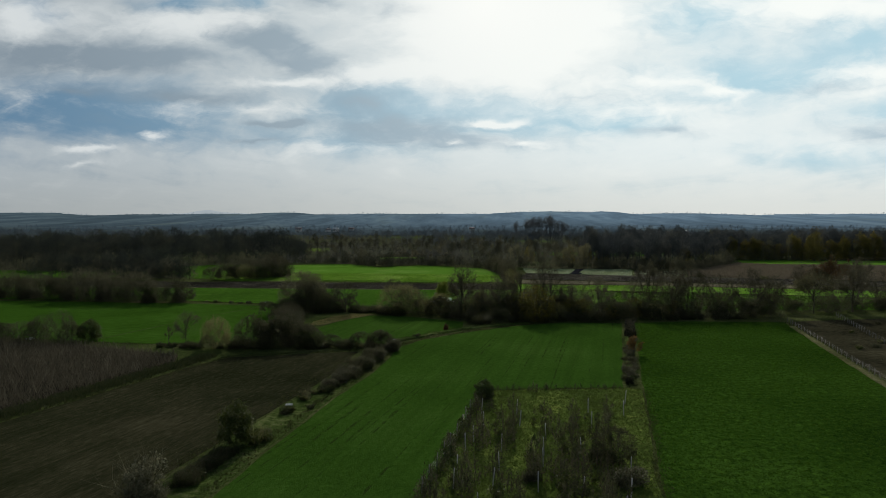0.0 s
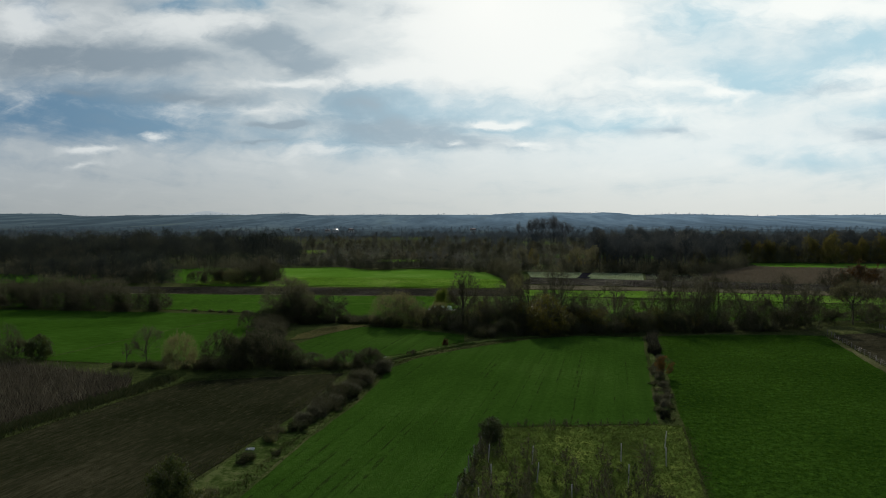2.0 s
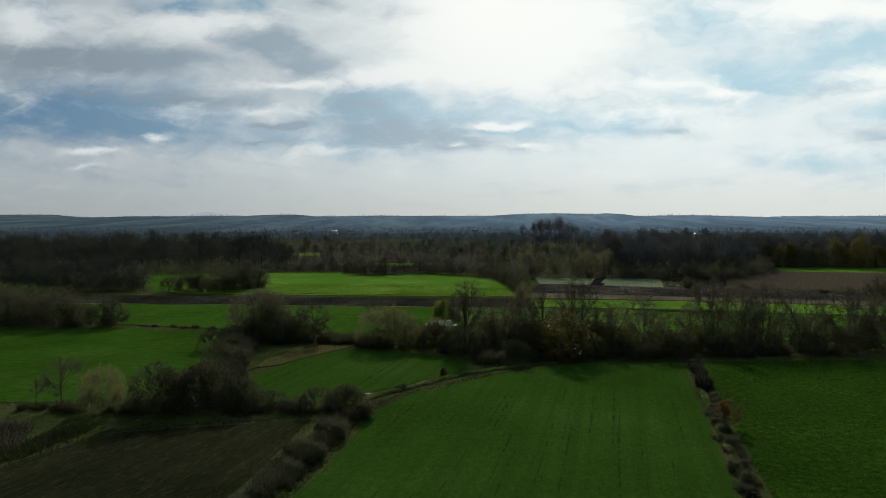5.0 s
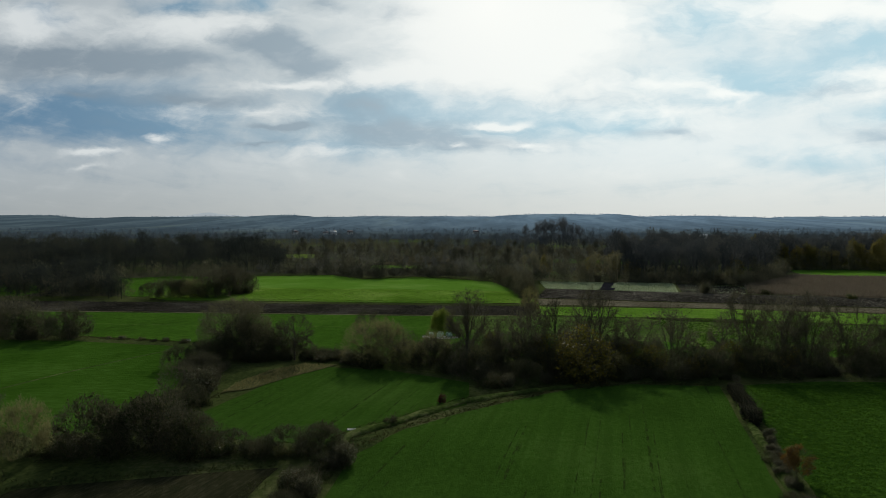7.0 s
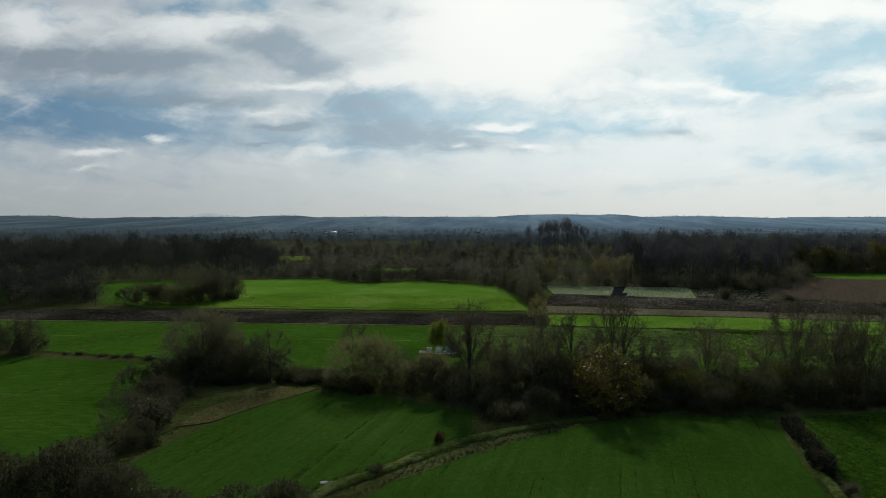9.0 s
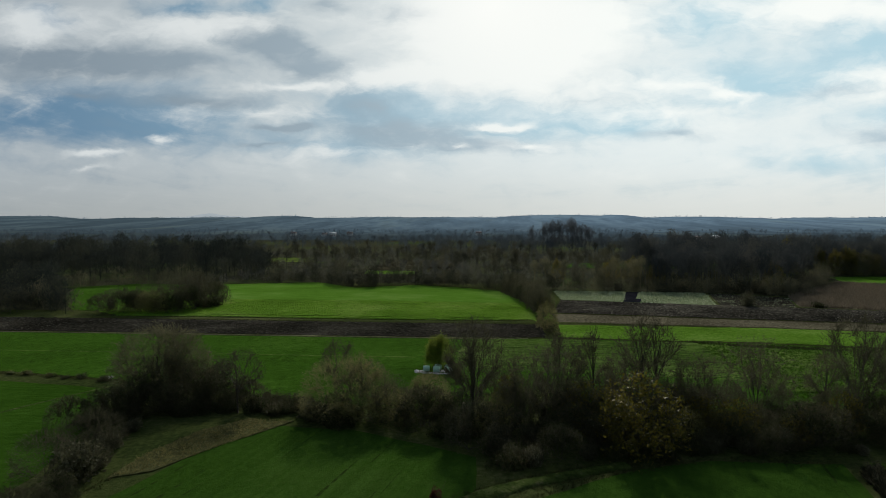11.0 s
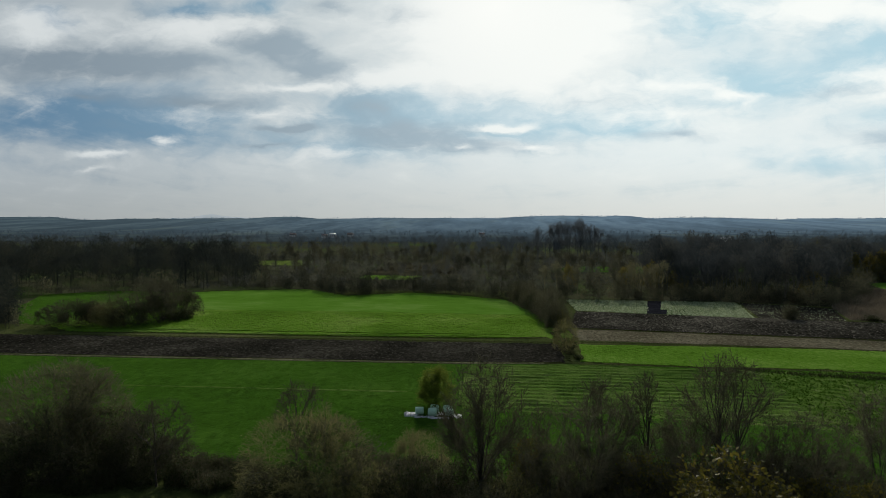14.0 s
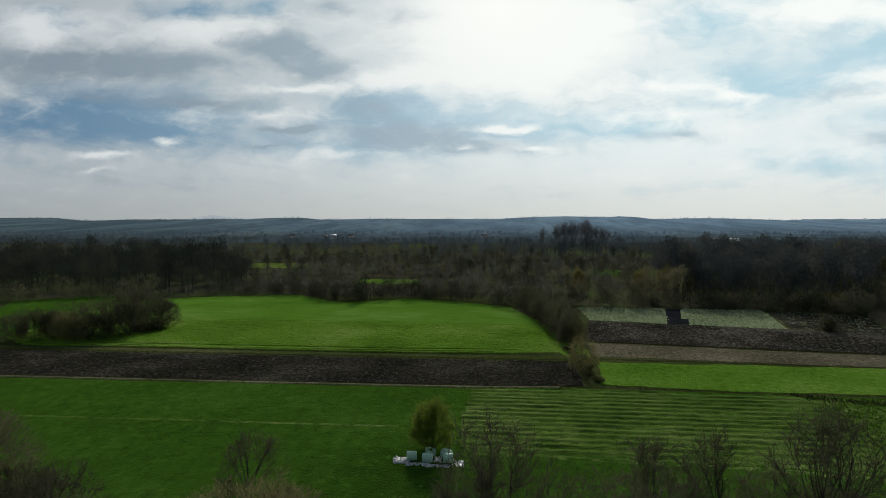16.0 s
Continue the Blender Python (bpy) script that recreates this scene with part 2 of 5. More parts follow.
M_TUSSOCK = soil("tussocky_pasture", (0.030, 0.062, 0.012), (0.090, 0.155, 0.028), (0.17, 0.235, 0.060), fine=0.6, bump=0.8, sheen=0.15, sheen_tint=GREEN_SHEEN, speck=0.8, speck_col=(0.20, 0.25, 0.09), speck_size=0.6)
M_STRAW = soil("bleached_grass", (0.14, 0.145, 0.075), (0.25, 0.245, 0.135), (0.40, 0.38, 0.23), fine=1.5, bump=0.3)
M_MARGIN = soil("margin_grass", (0.031, 0.049, 0.015), (0.068, 0.090, 0.027), (0.143, 0.152, 0.065), fine=1.4, bump=0.3)
M_PALE = soil("pale_dry_grass", (0.068, 0.074, 0.030), (0.124, 0.129, 0.055), (0.198, 0.198, 0.099), fine=1.5, bump=0.3)
M_TILLED = soil("tilled_soil", (0.019, 0.023, 0.010), (0.040, 0.042, 0.021), (0.086, 0.079, 0.045), (1.6, 0.3, 1), 0.3, fine=2.6, bump=0.3, lines=1.3, speck=0.3, speck_col=(0.11, 0.10, 0.06), speck_size=1.6, speck_stretch=(1.0, 0.4, 1))
M_PLOUGH = soil("ploughed_soil", (0.014, 0.0135, 0.0105), (0.038, 0.036, 0.028), (0.125, 0.118, 0.092), (0.4, 1, 1), fine=2.6, bump=0.4, speck=0.6, speck_col=(0.15, 0.145, 0.12), speck_size=2.0, speck_stretch=(1.0, 0.6, 1))
M_STUBBLE = soil("stubble", (0.061, 0.055, 0.036), (0.135, 0.123, 0.079), (0.245, 0.226, 0.151), (0.2, 1, 1), 0.16, fine=2.2, bump=0.3, speck=0.8, speck_col=(0.29, 0.27, 0.19), speck_size=1.7, speck_stretch=(1.0, 0.6, 1))
M_CABBAGE = soil("pale_cover", (0.102, 0.150, 0.066), (0.240, 0.306, 0.156), (0.456, 0.516, 0.324), (1, 0.2, 1), 0.26, fine=1.3, bump=0.3, lines=0.9)
M_MAIZE_SOIL = soil("maize_soil", (0.022, 0.019, 0.014), (0.042, 0.036, 0.027), (0.08, 0.068, 0.048), fine=1.8)
M_DULL = soil("dull_pasture", (0.024, 0.023, 0.014), (0.050, 0.048, 0.028), (0.10, 0.092, 0.055), fine=0.9, bump=0.4)
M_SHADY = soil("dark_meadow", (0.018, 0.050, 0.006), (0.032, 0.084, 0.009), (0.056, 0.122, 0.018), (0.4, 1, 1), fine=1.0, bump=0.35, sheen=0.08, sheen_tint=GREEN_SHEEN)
M_CLODS = soil("pale_clods", (0.014, 0.014, 0.011), (0.053, 0.050, 0.040), (0.177, 0.166, 0.133), (1, 0.5, 1), fine=2.6, bump=0.4, speck=0.9, speck_col=(0.26, 0.25, 0.205), speck_size=1.9, speck_stretch=(1.0, 0.55, 1))
M_FAR = soil("valley_floor", (0.033, 0.037, 0.025), (0.065, 0.068, 0.040), (0.069, 0.106, 0.031), fine=0.05, broad=0.008, bump=0.3)

BARK = plain("bark", (0.035, 0.030, 0.024), (0.085, 0.075, 0.060), 3.0, 0.9, 0.03)
TWIG = plant("twigs", [(0.038, 0.037, 0.023), (0.094, 0.090, 0.054), (0.25, 0.236, 0.148)], 0.75, 0.38)
TWIG_WILLOW = plant("grey_willow_twigs", [(0.050, 0.048, 0.028), (0.125, 0.120, 0.068), (0.28, 0.265, 0.155)], 0.75, 0.4)
TWIG_OLIVE = plant("willow_twigs", [(0.090, 0.092, 0.036), (0.21, 0.20, 0.085), (0.42, 0.39, 0.19)], 0.7, 0.5)
TWIG_YELLOW = plant("yellow_twigs", [(0.090, 0.125, 0.022), (0.16, 0.20, 0.034), (0.26, 0.29, 0.055)], 0.8, 0.5)
LEAF_DARK = plant("bramble_leaves", [(0.021, 0.031, 0.012), (0.042, 0.057, 0.020), (0.080, 0.090, 0.037), (0.105, 0.083, 0.044)], 0.6, 0.3, gloss=0.06)
LEAF_GREEN = plant("green_leaves", [(0.026, 0.044, 0.010), (0.055, 0.080, 0.016), (0.11, 0.125, 0.026)], 0.4, 0.4, gloss=0.4)
LEAF_YELLOW = plant("yellow_leaves", [(0.068, 0.074, 0.018), (0.145, 0.132, 0.024), (0.27, 0.215, 0.036)], 0.5, 0.45, gloss=0.12)
LEAF_LIME = plant("yellow_green_leaves", [(0.100, 0.150, 0.020), (0.20, 0.265, 0.034), (0.33, 0.37, 0.055)], 0.5, 0.6, gloss=0.2)
LEAF_ORANGE = plant("orange_leaves", [(0.14, 0.072, 0.022), (0.23, 0.128, 0.030), (0.34, 0.20, 0.05)], 0.6, 0.45)
LEAF_RUSSET = plant("russet_leaves", [(0.060, 0.034, 0.016), (0.11, 0.062, 0.024), (0.18, 0.10, 0.036)], 0.6, 0.4)
LEAF_OLIVE = plant("willow_leaves", [(0.10, 0.105, 0.036), (0.20, 0.19, 0.072), (0.36, 0.33, 0.15)], 0.8, 0.5)
LEAF_GREY = plant("seeding_clematis", [(0.050, 0.054, 0.028), (0.110, 0.112, 0.062), (0.26, 0.255, 0.165)], 0.7, 0.4, gloss=0.15)
LEAF_BLACK = plant("evergreen_leaves", [(0.010, 0.014, 0.008), (0.018, 0.024, 0.012), (0.035, 0.038, 0.018)], 0.7, 0.1)
WOOD_FAR = plant("far_wood_hazed", [(0.076, 0.084, 0.078), (0.118, 0.125, 0.110), (0.168, 0.170, 0.134), (0.24, 0.222, 0.145)], 0.9, 0.35, grain=0.3)
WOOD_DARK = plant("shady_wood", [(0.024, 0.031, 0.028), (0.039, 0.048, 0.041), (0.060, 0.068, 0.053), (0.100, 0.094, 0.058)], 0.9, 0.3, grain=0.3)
WOOD_RIGHT = plant("right_wood_hazed", [(0.048, 0.059, 0.062), (0.070, 0.081, 0.082), (0.100, 0.110, 0.104), (0.145, 0.145, 0.120)], 0.9, 0.3, grain=0.3)
BLADE = plant("grass_blades", [(0.045, 0.085, 0.014), (0.095, 0.14, 0.028), (0.20, 0.19, 0.075)], 0.95, 0.45)
BLADE_GREEN = plant("clover_blades", [(0.026, 0.072, 0.005), (0.046, 0.112, 0.009), (0.075, 0.15, 0.016)], 0.95, 0.4)
MAIZE = plant("dry_maize", [(0.060, 0.055, 0.038), (0.125, 0.114, 0.078), (0.25, 0.23, 0.16)], 0.8, 0.35)
REED = plant("dry_reed", [(0.13, 0.11, 0.078), (0.20, 0.168, 0.12), (0.30, 0.255, 0.18)], 0.8, 0.3)
POST = plain("weathered_post", (0.15, 0.14, 0.125), (0.28, 0.265, 0.24), 6.0, 0.85, 0.01)
STAKE = plain("bleached_stake", (0.34, 0.335, 0.31), (0.52, 0.51, 0.48), 6.0, 0.85, 0.01)
WIRE = plain("wire", (0.20, 0.20, 0.20), (0.32, 0.31, 0.30), 8.0, 0.5, 0.001, 0.8)
WRAP = plain("bale_wrap", (0.56, 0.85, 0.63), (0.66, 0.91, 0.71), 2.5, 0.35, 0.03)
SHEETING = plain("white_sheeting", (0.62, 0.63, 0.63), (0.88, 0.89, 0.89), 3.0, 0.4, 0.06)
DARK_SHEET = plain("dark_mulch_film", (0.012, 0.013, 0.017), (0.030, 0.031, 0.038), 1.5, 0.95, 0.05, spec=0.0)
PLASTER = plain("house_plaster", (0.62, 0.60, 0.56), (0.78, 0.76, 0.72), 0.5, 0.9, 0.01)
ROOF = plain("hazed_roof_tiles", (0.20, 0.155, 0.14), (0.27, 0.21, 0.19), 1.0, 0.85, 0.05)
GLASS = plain("window_glass", (0.02, 0.025, 0.03), (0.04, 0.045, 0.05), 0.5, 0.1, 0.0)


# ---- mesh helpers ----
RNG = np.random.default_rng(7)


def mesh_np(name, verts, tris=None, quads=None, mats=(), smooth=False, tone=None, index=None):
    """A mesh from arrays of corners, triangles and quads."""
    me = bpy.data.meshes.new(name)
    verts = np.asarray(verts, np.float32).reshape(-1, 3)
    tris = np.zeros((0, 3), int) if tris is None else np.asarray(tris, int).reshape(-1, 3)
    quads = np.zeros((0, 4), int) if quads is None else np.asarray(quads, int).reshape(-1, 4)
    loops = np.concatenate([tris.ravel(), quads.ravel()]).astype(np.int32)
    starts = np.concatenate([np.arange(len(tris)) * 3, len(tris) * 3 + np.arange(len(quads)) * 4]).astype(np.int32)
    me.vertices.add(len(verts))
    me.vertices.foreach_set("co", verts.ravel())
    me.loops.add(len(loops))
    me.loops.foreach_set("vertex_index", loops)
    me.polygons.add(len(starts))
    me.polygons.foreach_set("loop_start", starts)
    for m in mats:
        me.materials.append(m)
    if index is not None:
        me.polygons.foreach_set("material_index", np.asarray(index, np.int32))
    if smooth:
        me.polygons.foreach_set("use_smooth", np.ones(len(starts), bool))
    if tone is not None:
        at = me.attributes.new("tone", "FLOAT", "POINT")
        at.data.foreach_set("value", np.asarray(tone, np.float32))
    me.update(calc_edges=True)
    me.validate()
    return me


def part(name, me, parent=None, label=""):
    ob = new(name, me)
    ob.parent = parent
    return tagged(ob, label)


def structure(name, me, label, category="ground"):
    return tagged(new(name, me), label, category, kind="structure")


def stuff(name, me, label, category, group=""):
    return tagged(new(name, me), label, category, group, "stuff")


def inside(poly, p):
    """Which of the points p lie in the polygon."""
    x, y = p[:, 0], p[:, 1]
    hit = np.zeros(len(p), bool)
    for (x0, y0), (x1, y1) in zip(poly, poly[1:] + poly[:1]):
        cross = (y0 > y) != (y1 > y)
        hit ^= cross & (x < (x1 - x0) * (y - y0) / ((y1 - y0) or 1e-9) + x0)
    return hit


def scatter(poly, density, cap=200000):
    """Random points in a polygon, so many to the square metre."""
    a = np.array(poly)
    lo, hi = a.min(0), a.max(0)
    n = int(min(cap, density * np.prod(hi - lo)))
    p = lo + RNG.random((n, 2)) * (hi - lo)
    return p[inside(poly, p)]


def along(line, step, spread):
    """Random points along a line of places, strewn to both sides."""
    out = []
    for (x0, y0), (x1, y1) in zip(line, line[1:]):
        n = max(1, int(math.hypot(x1 - x0, y1 - y0) / step))
        f = RNG.random((n, 1))
        out.append(np.array([[x0, y0]]) * (1 - f) + np.array([[x1, y1]]) * f + RNG.normal(0, spread, (n, 2)))
    return np.concatenate(out)


def blades(p, height, width, per=4, lean=0.5, z=0.0):
    """Tufts of thin upright blades at the points p."""
    n = len(p) * per
    base = np.repeat(np.c_[p, np.full(len(p), z)], per, 0) + np.c_[RNG.normal(0, width * 2.0, (n, 2)), np.zeros(n)]
    size = np.repeat(RNG.uniform(0.55, 1.35, len(p)), per) * RNG.uniform(0.6, 1.2, n)
    a = RNG.uniform(0, 2 * np.pi, n)
    side = np.c_[np.cos(a), np.sin(a), np.zeros(n)] * (width * size)[:, None]
    b = RNG.uniform(0, 2 * np.pi, n)
    tip = base + np.c_[np.cos(b) * lean, np.sin(b) * lean, np.ones(n)] * (height * size)[:, None]
    v = np.stack([base - side, base + side, tip], 1).reshape(-1, 3)
    return v, np.arange(n * 3).reshape(-1, 3), np.repeat(np.repeat(RNG.random(len(p)), per), 3)


def chaikin(poly, closed=True, rounds=2):
    pts = [Vector((*q, 0)) for q in poly]
    for _ in range(rounds):
        out = []
        for i in range(len(pts) if closed else len(pts) - 1):
            a, b = pts[i], pts[(i + 1) % len(pts)]
            out += [a.lerp(b, 0.12), a.lerp(b, 0.88)]
        pts = out
    return [(q.x, q.y) for q in pts]


def ragged(poly, step=3.0, amount=0.35):
    """The outline cut into short pieces that wander a little."""
    out = []
    for (x0, y0), (x1, y1) in zip(poly, poly[1:] + poly[:1]):
        n = max(1, int(math.hypot(x1 - x0, y1 - y0) / step))
        for i in range(n):
            f = i / n
            x, y = x0 + (x1 - x0) * f, y0 + (y1 - y0) * f
            w = noise.noise_vector(Vector((x * 0.35, y * 0.35, 3.1)))
            out.append((x + w.x * amount, y + w.y * amount))
    return out


def field(name, poly, z, mat, label, edge=0.35, category="field"):
    """A flat field: one sheet with a slightly wandering edge, turned down into the ground."""
    bm = bmesh.new()
    top = [bm.verts.new((x, y, z)) for x, y in ragged(poly, 3.0, edge)]
    low = [bm.verts.new((q.co.x, q.co.y, -0.3)) for q in top]
    f = bm.faces.new(top)
    for i in range(len(top)):
        j = (i + 1) % len(top)
        bm.faces.new((top[i], top[j], low[j], low[i]))
    bmesh.ops.triangulate(bm, faces=[f])
    bmesh.ops.recalc_face_normals(bm, faces=bm.faces)
    me = bpy.data.meshes.new(name)
    bm.to_mesh(me)
    bm.free()
    me.materials.append(mat)
    return structure(name, me, label, category)


def relief(name, poly, step, z, shape, mat, label, category="field"):
    """A worked field: a grid cut to the polygon, raised by shape(x, y)."""
    a = np.array(poly)
    lo, hi = a.min(0), a.max(0)
    sx, sy = step
    nx, ny = int((hi[0] - lo[0]) / sx) + 1, int((hi[1] - lo[1]) / sy) + 1
    gx, gy = np.meshgrid(lo[0] + np.arange(nx) * sx, lo[1] + np.arange(ny) * sy)
    p = np.c_[gx.ravel(), gy.ravel()]
    ok = inside(poly, p).reshape(ny, nx)
    h = z + shape(p[:, 0], p[:, 1])
    idx = np.arange(nx * ny).reshape(ny, nx)
    q = np.stack([idx[:-1, :-1], idx[:-1, 1:], idx[1:, 1:], idx[1:, :-1]], -1)
    keep = ok[:-1, :-1] & ok[:-1, 1:] & ok[1:, 1:] & ok[1:, :-1]
    q = q[keep]
    used = np.unique(q)
    back = np.zeros(nx * ny, int)
    back[used] = np.arange(len(used))
    me = mesh_np(name, np.c_[p, h][used], quads=back[q], mats=[mat], smooth=True)
    return structure(name, me, label, category)


# ---- trees and bushes ----
def tubes(lines, sides=4):
    """Tapered limbs along lines of (place, radius)."""
    vs, qs, n = [], [], 0
    for pts in lines:
        for i, (p, r) in enumerate(pts):
            d = (pts[min(i + 1, len(pts) - 1)][0] - pts[max(i - 1, 0)][0]).normalized()
            s = d.orthogonal().normalized()
            t = d.cross(s)
            for k in range(sides):
                a = 2 * math.pi * k / sides
                vs.append(p + (s * math.cos(a) + t * math.sin(a)) * r)
            if i:
                for k in range(sides):
                    m = (k + 1) % sides
                    qs.append((n + (i - 1) * sides + k, n + (i - 1) * sides + m, n + i * sides + m, n + i * sides + k))
        n += len(pts) * sides
    return np.array([tuple(q) for q in vs]), np.array(qs)


def unit(a):
    return a / (np.linalg.norm(a, axis=1, keepdims=True) + 1e-9)


def slivers(p, d, length, width, bow=0.25):
    """Twigs as thin bent blades: from p along d."""
    n = len(p)
    side = unit(np.cross(d, RNG.normal(0, 1, (n, 3)))) * width[:, None]
    off = unit(np.cross(side, d))
    mid = p + d * (length * 0.5)[:, None] + off * (length * bow * 0.5 * RNG.normal(0, 1, n))[:, None]
    tip = p + d * length[:, None] + RNG.normal(0, 1, (n, 3)) * (length * bow * 0.4)[:, None]
    v = np.stack([p - side, p + side, mid + side * 0.7, mid - side * 0.7, tip], 1).reshape(-1, 3)
    k = np.arange(n)[:, None] * 5
    return v, k + [3, 2, 4], k + [0, 1, 2, 3]


def needles(p, d, length, width):
    """The finest twigs: one thin triangle each."""
    n = len(p)
    side = unit(np.cross(d, RNG.normal(0, 1, (n, 3)))) * width[:, None]
    v = np.stack([p - side, p + side, p + d * length[:, None]], 1).reshape(-1, 3)
    return v, np.arange(n * 3).reshape(-1, 3)


def leaves(p, size):
    n = len(p)
    a = unit(RNG.normal(0, 1, (n, 3)))
    b = unit(np.cross(a, RNG.normal(0, 1, (n, 3))))
    s = (size * RNG.uniform(0.6, 1.4, n))[:, None]
    v = np.stack([p - a * s, p + b * s * 0.6, p + a * s, p - b * s * 0.6], 1).reshape(-1, 3)
    return v, np.arange(n * 4).reshape(-1, 4)


def curve_at(a, c, b, t):
    t = t[:, None]
    return a * (1 - t) ** 2 + c * 2 * t * (1 - t) + b * t * t


def way_at(a, c, b, t):
    t = t[:, None]
    return unit((c - a) * 2 * (1 - t) + (b - c) * 2 * t)


def woody(seed, h, w, clear=0.2, stems=1, limbs=14, boughs=6, sprigs=14, twigs=5, low=0.3, upright=0.35, thick=1.0, leaf=0, leaf_size=0.12, fine=1.0, wide=1.0, shell=1200):
    """A tree or shrub, h metres high and w wide: limbs fan out from the stem to an uneven dome, boughs fill it, twigs fray its edge.
    Returns the arrays of limbs, twigs and leaves."""
    rng = np.random.default_rng(seed)
    base_z = clear * h
    mid_z = base_z + (h - base_z) * 0.45
    up, down = h - mid_z, mid_z - base_z * 0.8
    blob = rng.normal(0, 1, (7, 3))
    blob /= np.linalg.norm(blob, axis=1, keepdims=True)
    bulge = rng.uniform(-0.32, 0.22, 7)

    def dome(d, k):
        d = unit(d)
        r = 1 + (np.exp(4 * (d @ blob.T - 1)) * bulge).sum(1)
        rad = np.c_[np.full(len(d), w / 2), np.full(len(d), w / 2), np.where(d[:, 2] > 0, up, down)]
        if clear < 0.06:                               # bushes keep their width down to the ground
            wide_low = np.where(d[:, 2] < 0, 1 / np.maximum(np.hypot(d[:, 0], d[:, 1]), 0.55), 1.0)
            d = d * np.c_[wide_low, wide_low, np.ones(len(d))]
        return d * rad * (r * k)[:, None] + [0, 0, mid_z]

    n = limbs
    dirs = rng.normal(0, 1, (n, 3)) + [0, 0, low]
    dirs[:, 2] = np.abs(dirs[:, 2]) - 0.25
    if clear < 0.06:
        dirs = unit(rng.normal(0, 1, (n, 3)))
        dirs[:, 2] = rng.uniform(-0.75, 1.0, n)
    ends = dome(dirs, rng.uniform(0.75, 0.98, n))
    ends[0] = [rng.normal(0, 0.05) * w, rng.normal(0, 0.05) * w, h * 0.97]
    if stems > 1:
        a0 = rng.uniform(0, 2 * np.pi, n)
        start = np.c_[np.cos(a0) * 0.05 * w, np.sin(a0) * 0.05 * w, np.full(n, -0.1)]
    else:
        f0 = rng.uniform(0.0, 0.55, n)
        start = np.c_[np.zeros((n, 2)), base_z + (h * 0.8 - base_z) * f0 * np.clip((ends[:, 2] - base_z) / (h - base_z), 0.05, 1)]
    ctrl = start + (ends - start) * [upright, upright, 0.62] + rng.normal(0, 0.03 * w, (n, 3))
    k = n * boughs
    own = np.repeat(np.arange(n), boughs)
    tb = rng.uniform(0.3, 0.95, k)
    bs = curve_at(start[own], ctrl[own], ends[own], tb)
    bd = unit(unit(ends[own] - [0, 0, mid_z]) + rng.normal(0, 0.55, (k, 3)))
    be = dome(bd, rng.uniform(0.8, 1.04, k))
    be = bs + (be - bs) * rng.uniform(0.45, 1.0, (k, 1))
    bc = bs + way_at(start[own], ctrl[own], ends[own], tb) * (np.linalg.norm(be - bs, axis=1) * 0.45)[:, None]
    # all curves that bear twigs
    A, C, B = np.concatenate([start, bs]), np.concatenate([ctrl, bc]), np.concatenate([ends, be])
    wt = np.r_[np.full(n, 1.6), np.full(k, 1.0)]
    m = sprigs * (n + k)
    pick = rng.choice(n + k, m, p=wt / wt.sum())
    t1 = np.where(pick < n, rng.uniform(0.5, 1.0, m), rng.uniform(0.15, 1.0, m))
    p1 = curve_at(A[pick], C[pick], B[pick], t1)
    d1 = unit(way_at(A[pick], C[pick], B[pick], t1) + rng.normal(0, 0.5, (m, 3)) + [0, 0, 0.2])
    l1 = h * 0.08 * rng.uniform(0.5, 1.4, m) * fine
    wd = (0.011 + 0.0007 * h) * wide
    q = m * twigs
    par = np.repeat(np.arange(m), twigs)
    p2 = p1[par] + d1[par] * (l1[par] * rng.uniform(0.1, 1.0, q))[:, None]
    d2 = unit(d1[par] + rng.normal(0, 0.55, (q, 3)) + [0, 0, 0.12])
    l2 = h * 0.064 * rng.uniform(0.5, 1.3, q) * fine
    v2, t2 = needles(p2, d2, l2, np.full(q, wd * 0.85))
    se = dome(rng.normal(0, 1, (shell, 3)) + [0, 0, 0.4 if clear > 0.06 else 0.0], rng.uniform(0.72, 1.0, shell))
    se = se[se[:, 2] > 0.02 * h]
    sd = unit(unit(se - [0, 0, mid_z * 0.6]) + rng.normal(0, 0.45, (len(se), 3)) + [0, 0, 0.15])
    v3, t3 = needles(se - sd * 0.2, sd, h * 0.075 * fine * rng.uniform(0.5, 1.3, len(se)), np.full(len(se), wd * 0.8))
    v2, t2 = np.concatenate([v2, v3]), np.concatenate([t2, t3 + len(v2)])
    lines = []
    r0 = thick * 0.015 * h
    if stems == 1:
        lines.append([(Vector((rng.normal(0, 0.03 * h * z), rng.normal(0, 0.02 * h * z), z * h * 0.8 - 0.1)), r0 * (1 - 0.8 * z)) for z in (0, 0.12, 0.3, 0.5, 0.75, 1)])
    for i in range(n + k):
        r = r0 * (0.40 if i < n else 0.13) * (0.65 if stems > 1 and i < n else 1)
        ts = np.linspace(0, 1, 6 if i < n else 4)
        pts = curve_at(A[i:i + 1], C[i:i + 1], B[i:i + 1], ts)
        pts[1:] += rng.normal(0, 0.012 * h, (len(ts) - 1, 3)) * (1 if i < n else 0.5)
        lines.append([(Vector(pp), max(0.008, r * (1 - 0.85 * tt))) for pp, tt in zip(pts, ts)])
    v1, s1, s1q = slivers(p1, d1, l1, np.full(m, wd))
    off = len(v1)
    lf = None
    if leaf:
        pk = rng.integers(0, q, leaf)
        spot = p2[pk] + d2[pk] * (l2[pk] * rng.random(leaf))[:, None] + rng.normal(0, 0.05, (leaf, 3))
